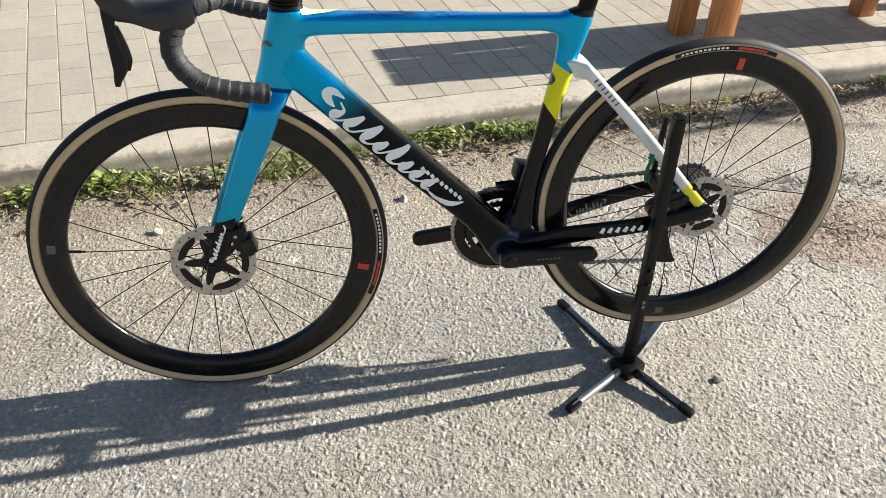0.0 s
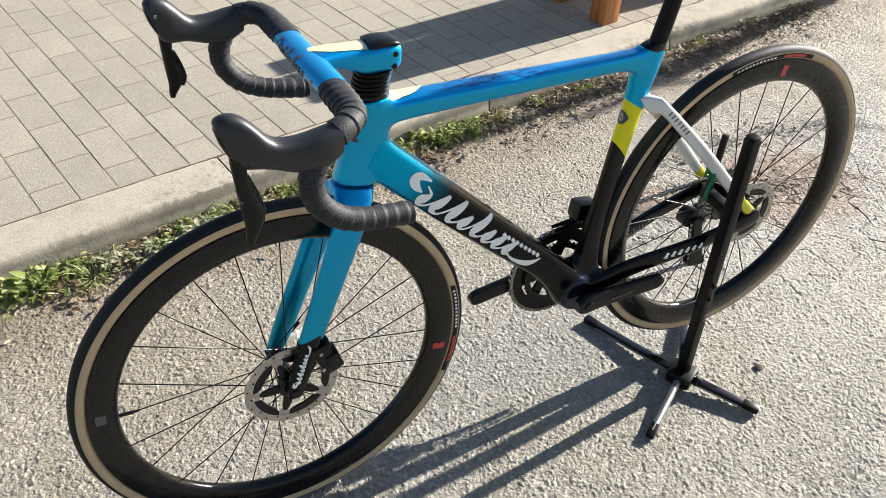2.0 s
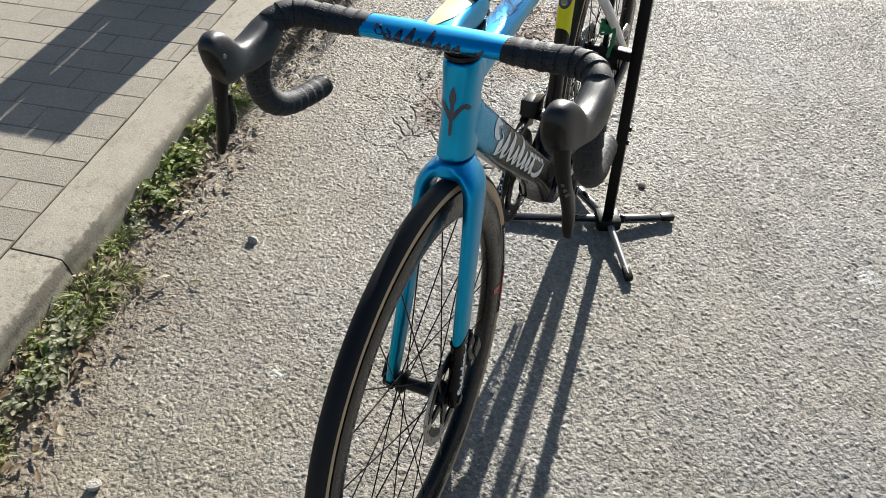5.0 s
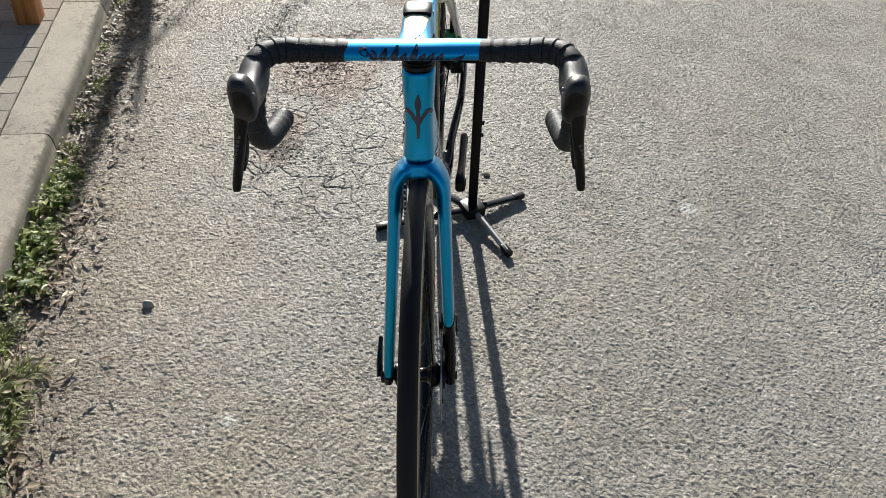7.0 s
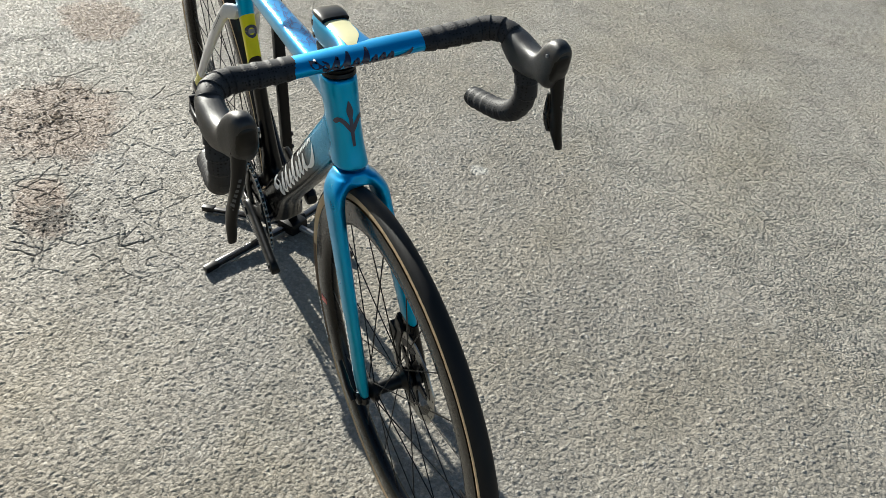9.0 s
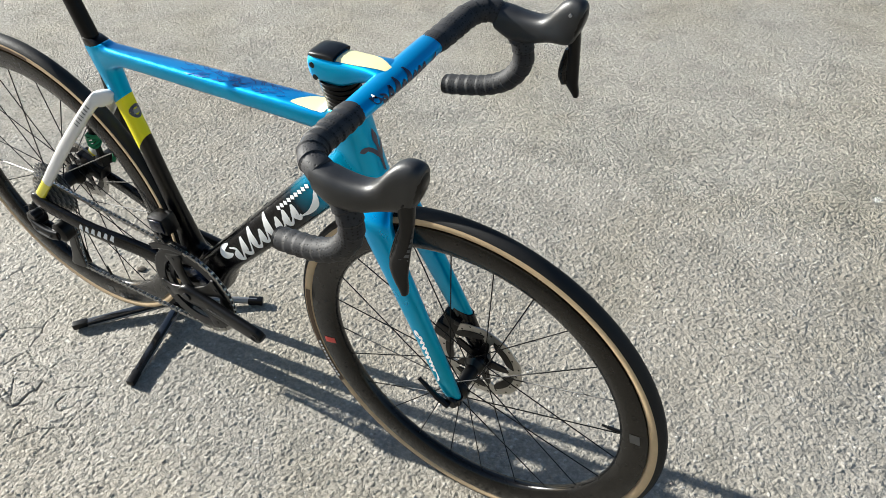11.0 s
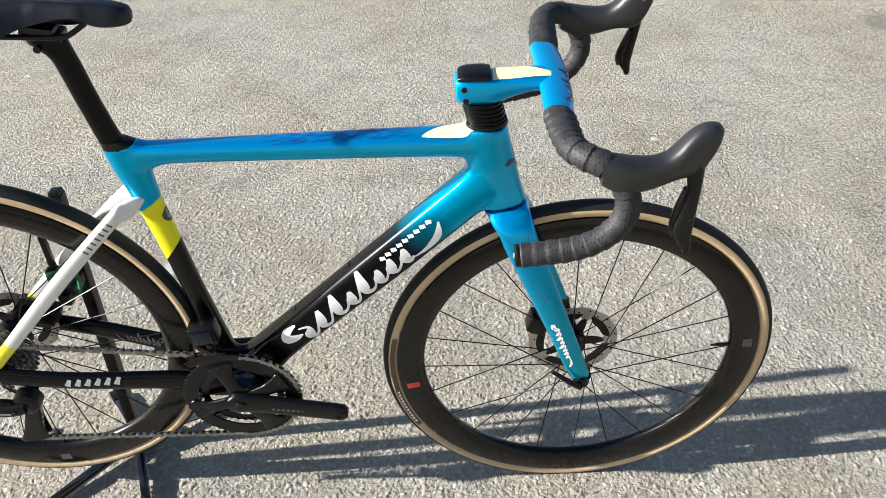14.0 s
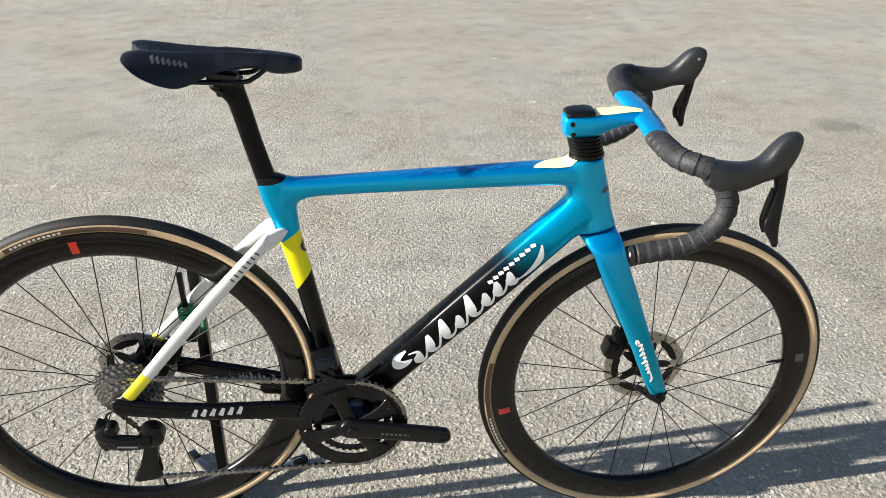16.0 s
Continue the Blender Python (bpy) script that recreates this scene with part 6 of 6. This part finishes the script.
M_LEAF = leaf_mat("weed_leaf", (0.055, 0.085, 0.022), (0.21, 0.27, 0.065), (0.56, 0.56, 0.24))
M_GRASS = leaf_mat("grass_blade", (0.07, 0.10, 0.028), (0.23, 0.265, 0.085), (0.60, 0.56, 0.33))
M_PALE = leaf_mat("withered_leaf", (0.13, 0.135, 0.08), (0.34, 0.35, 0.22), (0.62, 0.60, 0.45))
M_DRY = leaf_mat("dry_leaf", (0.055, 0.035, 0.02), (0.18, 0.125, 0.07), (0.58, 0.50, 0.35), 0.15)


def leaf(bm, base, yaw, pitch, length, width, curl):
    """A folded, pointed leaf or blade of four segments."""
    d = Vector((math.cos(yaw), math.sin(yaw), 0))
    s = Vector((-math.sin(yaw), math.cos(yaw), 0))
    p = Vector(base)
    prev = None
    k = 4
    for i in range(k + 1):
        t = i / k
        w = width * math.sin(math.pi * min(0.96, 0.12 + 0.86 * t)) if t < 1 else width * 0.05
        ang = pitch - curl * t
        fold = Vector((0, 0, -w * 0.35))
        row = [bm.verts.new(p - s * w - fold), bm.verts.new(p + fold * 0.0), bm.verts.new(p + s * w - fold)]
        if prev:
            for j in range(2):
                bm.faces.new((prev[j], prev[j + 1], row[j + 1], row[j]))
        prev = row
        p = p + (d * math.cos(ang) + Vector((0, 0, 1)) * math.sin(ang)) * (length / k)


def rosette(name, u, v, size, count, seed, material, label, category, grass=False):
    """A low plant: several crowns, each with leaves or blades that spread and droop outwards."""
    rnd = random.Random(seed)
    bm = bmesh.new()
    crowns = [(0.0, 0.0, 1.0)] + [(rnd.gauss(0, 0.42) * size, rnd.gauss(0, 0.26) * size, rnd.uniform(0.45, 0.95)) for _ in range(rnd.randint(3, 6))]
    weight = sum(c[2] for c in crowns)
    for cx, cy, big in crowns:
        for _ in range(max(5, int(count * big / weight))):
            a = rnd.uniform(0, 2 * math.pi)
            r = size * 0.34 * big * math.sqrt(rnd.random())
            base = (cx + r * math.cos(a), min(cy + r * math.sin(a), -v - 0.006), rnd.uniform(0.0, 0.008))
            yaw = a + rnd.gauss(0, 0.5)
            if grass:
                leaf(bm, base, yaw, rnd.uniform(0.1, 1.1), size * big * rnd.uniform(0.3, 0.85), rnd.uniform(0.0009, 0.0022), rnd.uniform(0.4, 2.6))
            else:
                lift = rnd.random() ** 1.6
                leaf(bm, (base[0], base[1], base[2] + 0.022 * lift * size / 0.06), yaw, rnd.uniform(-0.05, 0.9), size * big * rnd.uniform(0.16, 0.46), size * rnd.choice((0.035, 0.055, 0.075, 0.10)) * rnd.uniform(0.8, 1.2), rnd.uniform(0.2, 1.6))
    ob = part(name, bm, material, at=KM @ pose(u, v, 0.001, 0, 0, 0))
    return tagged(ob, label, category, group="weeds along the kerb")


rnd = random.Random(21)
# plants: kind, place along the kerb, way out from it, size; bare soil between them
WEED = ("weed_plant", M_LEAF, "low yellow-green broad-leaved weed rooted against the kerb", "weed")
TUFT = ("grass_tuft", M_GRASS, "tuft of green and straw grass at the kerb foot", "grass")
FADED = ("withered_weed", M_PALE, "pale withered weed lying at the kerb foot", "weed")
PLANTS = [(WEED, -1.45, 0.05, 0.08), (TUFT, -1.36, 0.06, 0.08), (WEED, -1.25, 0.06, 0.085), (TUFT, -1.12, 0.05, 0.08), (WEED, -1.03, 0.06, 0.085), (TUFT, -0.97, 0.05, 0.07),
          (WEED, -0.86, 0.065, 0.085), (WEED, -0.845, 0.035, 0.06), (WEED, -0.77, 0.05, 0.058), (TUFT, -0.735, 0.085, 0.06), (FADED, -0.67, 0.06, 0.06), (WEED, -0.70, 0.04, 0.04),
          (WEED, -0.56, 0.075, 0.062), (FADED, -0.52, 0.10, 0.06), (WEED, -0.467, 0.03, 0.05), (FADED, -0.47, 0.085, 0.075), (TUFT, -0.39, 0.09, 0.065), (TUFT, -0.33, 0.065, 0.095),
          (TUFT, -0.27, 0.085, 0.075), (WEED, -0.375, 0.045, 0.04), (WEED, -0.20, 0.035, 0.042), (TUFT, -0.16, 0.03, 0.05), (FADED, -0.10, 0.05, 0.04),
          (WEED, 0.035, 0.045, 0.075), (FADED, 0.07, 0.06, 0.05), (WEED, 0.145, 0.035, 0.085), (TUFT, 0.13, 0.06, 0.055), (WEED, 0.21, 0.045, 0.07), (TUFT, 0.27, 0.05, 0.05),
          (WEED, 0.335, 0.035, 0.07), (WEED, 0.40, 0.05, 0.082), (TUFT, 0.45, 0.06, 0.06), (WEED, 0.49, 0.04, 0.055), (TUFT, 0.60, 0.04, 0.05), (WEED, 0.78, 0.04, 0.04),
          (TUFT, 0.99, 0.04, 0.05), (WEED, 1.24, 0.03, 0.04), (TUFT, 1.62, 0.03, 0.05), (WEED, 1.95, 0.03, 0.045)]
for i, ((name, m, label, cat), u, v, size) in enumerate(PLANTS):
    grassy = name == "grass_tuft"
    rosette(name, u, -v, size * rnd.uniform(0.95, 1.25), int((80 + 2400 * size if grassy else 40 + 1500 * size) * rnd.uniform(0.8, 1.2)), 40 + i, m, label, cat, grassy)

# dead leaves and soil crumbs
bm = bmesh.new()
rnd = random.Random(5)
for _ in range(6800):
    u = rnd.uniform(-1.9, 2.4)
    v = -abs(rnd.gauss(0.05, 0.065)) - 0.004
    if math.sin(u * 9.0) + math.sin(u * 23.0 + 1.0) < rnd.uniform(-2.0, 1.0):
        continue
    leaf(bm, (u, v, 0.004 + 0.018 * rnd.random() ** 2), rnd.uniform(0, 6.28), rnd.uniform(-0.1, 0.35), rnd.uniform(0.010, 0.036), rnd.choice((0.0010, 0.0016, 0.003, 0.005, 0.007)), rnd.uniform(-0.6, 0.8))
tagged(part("leaf_litter", bm, M_DRY, at=KM), "brown dead leaves and stalks in the gutter", "litter", kind="stuff")

M_CLOD = worn(mat("soil_crumb", SOIL, 0.95), SOIL, 120.0, 0.45, 0.95, 0.5, 500.0)
M_STONE = make_concrete("loose_stone", (0.50, 0.46, 0.385), 200.0)


def crumb(bm, c, r, rnd):
    made = bmesh.ops.create_icosphere(bm, subdivisions=1, radius=r, matrix=Matrix.Translation(c) @ Matrix.Diagonal((rnd.uniform(0.7, 1.3), rnd.uniform(0.7, 1.3), rnd.uniform(0.45, 0.8), 1)))
    for v in made["verts"]:
        v.co += Vector((rnd.uniform(-1, 1), rnd.uniform(-1, 1), rnd.uniform(-1, 1))) * r * 0.22


def crumbs(name, places, material, label, seed):
    rnd = random.Random(seed)
    verts, faces = [], []
    proto = bmesh.new()
    bmesh.ops.create_icosphere(proto, subdivisions=1, radius=1.0)
    pv = [v.co.copy() for v in proto.verts]
    pf = [[v.index for v in f.verts] for f in proto.faces]
    proto.free()
    for x, y, r in places:
        k = len(verts)
        sx, sy, sz, a = rnd.uniform(0.7, 1.5), rnd.uniform(0.7, 1.3), rnd.uniform(0.3, 0.65), rnd.uniform(0, 6.28)
        ca, sa = math.cos(a), math.sin(a)
        for p in pv:
            q = p * rnd.uniform(0.8, 1.18)
            verts.append((x + r * (q.x * sx * ca - q.y * sy * sa), y + r * (q.x * sx * sa + q.y * sy * ca), r * (q.z * sz + 0.25)))
        faces += [[i + k for i in f] for f in pf]
    me = bpy.data.meshes.new(name)
    me.from_pydata(verts, [], faces)
    me.materials.append(material)
    return tagged(new(name, me), label, name.replace("_", " "), kind="stuff")


rnd = random.Random(9)
pl = []
for _ in range(420):
    a, r = rnd.uniform(0, 6.28), abs(rnd.gauss(0, 0.16))
    pl.append((1.20 + r * math.cos(a) * 1.2, 0.31 + r * math.sin(a) * 0.8, rnd.choice((0.0015, 0.002, 0.002, 0.0025, 0.003, 0.005))))
for _ in range(1500):
    x = rnd.uniform(-1.8, 2.3)
    pl.append((x, 0.925 + 0.15 * x - abs(rnd.gauss(0, 0.085)), rnd.choice((0.0015, 0.002, 0.0025, 0.003, 0.005))))
crumbs("soil_crumbs", pl, M_CLOD, "brown soil crumbs on the asphalt", 3)
pl = []
for k in range(34):
    a = radians(rnd.uniform(40, 205))
    cx, cy = 1.22 + 0.58 * math.cos(a) + rnd.gauss(0, 0.03), 0.33 + 0.25 * math.sin(a) + rnd.gauss(0, 0.03)
    for _ in range(rnd.randint(8, 26)):
        pl.append((cx + rnd.gauss(0, 0.035), cy + rnd.gauss(0, 0.026), rnd.choice((0.0015, 0.0015, 0.002, 0.0025, 0.003, 0.0045))))
M_BITUMEN = worn(mat("crumbled_bitumen", (0.095, 0.08, 0.06), 0.9), (0.095, 0.08, 0.06), 120.0, 0.45, 0.9, 0.5, 500.0)
crumbs("asphalt_crumbs", pl, M_BITUMEN, "dark broken crumbs along the crumbled asphalt patch", 6)
pl = []
for _ in range(4500):
    x, y = rnd.uniform(-2.4, 3.0), rnd.uniform(-3.2, 0.85)
    pl.append((x, min(y, 0.85 + 0.15 * x), rnd.choice((0.0014, 0.0016, 0.002, 0.0024, 0.003))))
M_GRIT = leaf_mat("mixed_grit", (0.16, 0.15, 0.13), (0.36, 0.30, 0.265), (0.60, 0.58, 0.535), 0.0)
crumbs("loose_grit", pl, M_GRIT, "fine pale grit scattered on the asphalt", 4)
for (x, y, r, m, what) in ((-0.014, 0.611, 0.011, M_STONE, "pale rounded pebble on the asphalt"), (0.576, -0.199, 0.011, M_BITUMEN, "small dark clod of soil on the asphalt"), (-0.686, 0.528, 0.011, M_STONE, "pale chipped stone on the asphalt")):
    bm = bmesh.new()
    crumb(bm, Vector((0, 0, 0)), r, rnd)
    bmesh.ops.subdivide_edges(bm, edges=bm.edges[:], cuts=1, smooth=0.6)
    tagged(part("pebble", bm, m, at=pose(x, y, r * 0.42)), what, "pebble")

# ---------------------------------------------------------------- paving blocks
PU, PV, GAP = 0.0995, 0.2005, 0.0024
PM = pose(-0.272, 0.149, 0, 0, 0, 1.85)


def block_mesh(w, l, seed):
    rnd = random.Random(seed)
    bm = bmesh.new()
    b, h = 0.0015, 0.030
    hw, hl = w / 2, l / 2
    lo = [bm.verts.new((x, y, -0.02)) for x, y in ((-hw, -hl), (hw, -hl), (hw, hl), (-hw, hl))]
    mid = [bm.verts.new((x + rnd.uniform(-0.0006, 0.0006), y + rnd.uniform(-0.0006, 0.0006), h - b)) for x, y in ((-hw, -hl), (hw, -hl), (hw, hl), (-hw, hl))]
    hi = [bm.verts.new((x, y, h)) for x, y in ((-hw + b, -hl + b), (hw - b, -hl + b), (hw - b, hl - b), (-hw + b, hl - b))]
    for a, c in ((lo, mid), (mid, hi)):
        for i in range(4):
            j = (i + 1) % 4
            bm.faces.new((a[i], a[j], c[j], c[i]))
    bm.faces.new(hi)
    bmesh.ops.recalc_face_normals(bm, faces=bm.faces[:])
    me = bpy.data.meshes.new("paving_block")
    bm.to_mesh(me)
    bm.free()
    me.materials.append(M_PAVER)
    return me


FULL = [block_mesh(PU - GAP, PV - GAP, i) for i in range(5)]
rnd = random.Random(17)
rest_v, rest_f = [], []
made = 0
for c in range(-78, 84):
    u = (c + 0.5) * PU
    # the first block of each column is cut to the back of the kerb
    v = (0.1378 - 0.149) - u * math.sin(radians(1.85))
    k = math.floor(v / PV) + (0.5 if c % 2 else 0.0)
    while k * PV < v + 0.035:
        k += 1
    first = True
    while v < 6.35:
        end = k * PV
        z = 0.0433 + rnd.uniform(-0.0004, 0.0005)
        tilt = (rnd.uniform(-0.12, 0.12), rnd.uniform(-0.15, 0.15), rnd.uniform(-0.4, 0.4) if not first else 0.0)
        me = block_mesh(PU - GAP, end - v - GAP, c) if first else rnd.choice(FULL)
        m = PM @ pose(u, (v + end) / 2, z, *tilt)
        if -1.2 < u < 2.3 and v < 1.5 and made < 300:
            ob = new("paving_block", me)
            ob.parent = bed
            ob.matrix_basis = m
            made += 1
        else:
            n0 = len(rest_v)
            rest_v += [tuple(m @ q.co) for q in me.vertices]
            rest_f += [[i + n0 for i in f.vertices] for f in me.polygons]
        v, k, first = end, k + 1, False
me = bpy.data.meshes.new("paving_blocks")
me.from_pydata(rest_v, [], rest_f)
me.materials.append(M_PAVER)
ob = new("paving_blocks", me)
ob.parent = bed
tagged(ob, "rows of pale concrete paving blocks", kind="stuff")
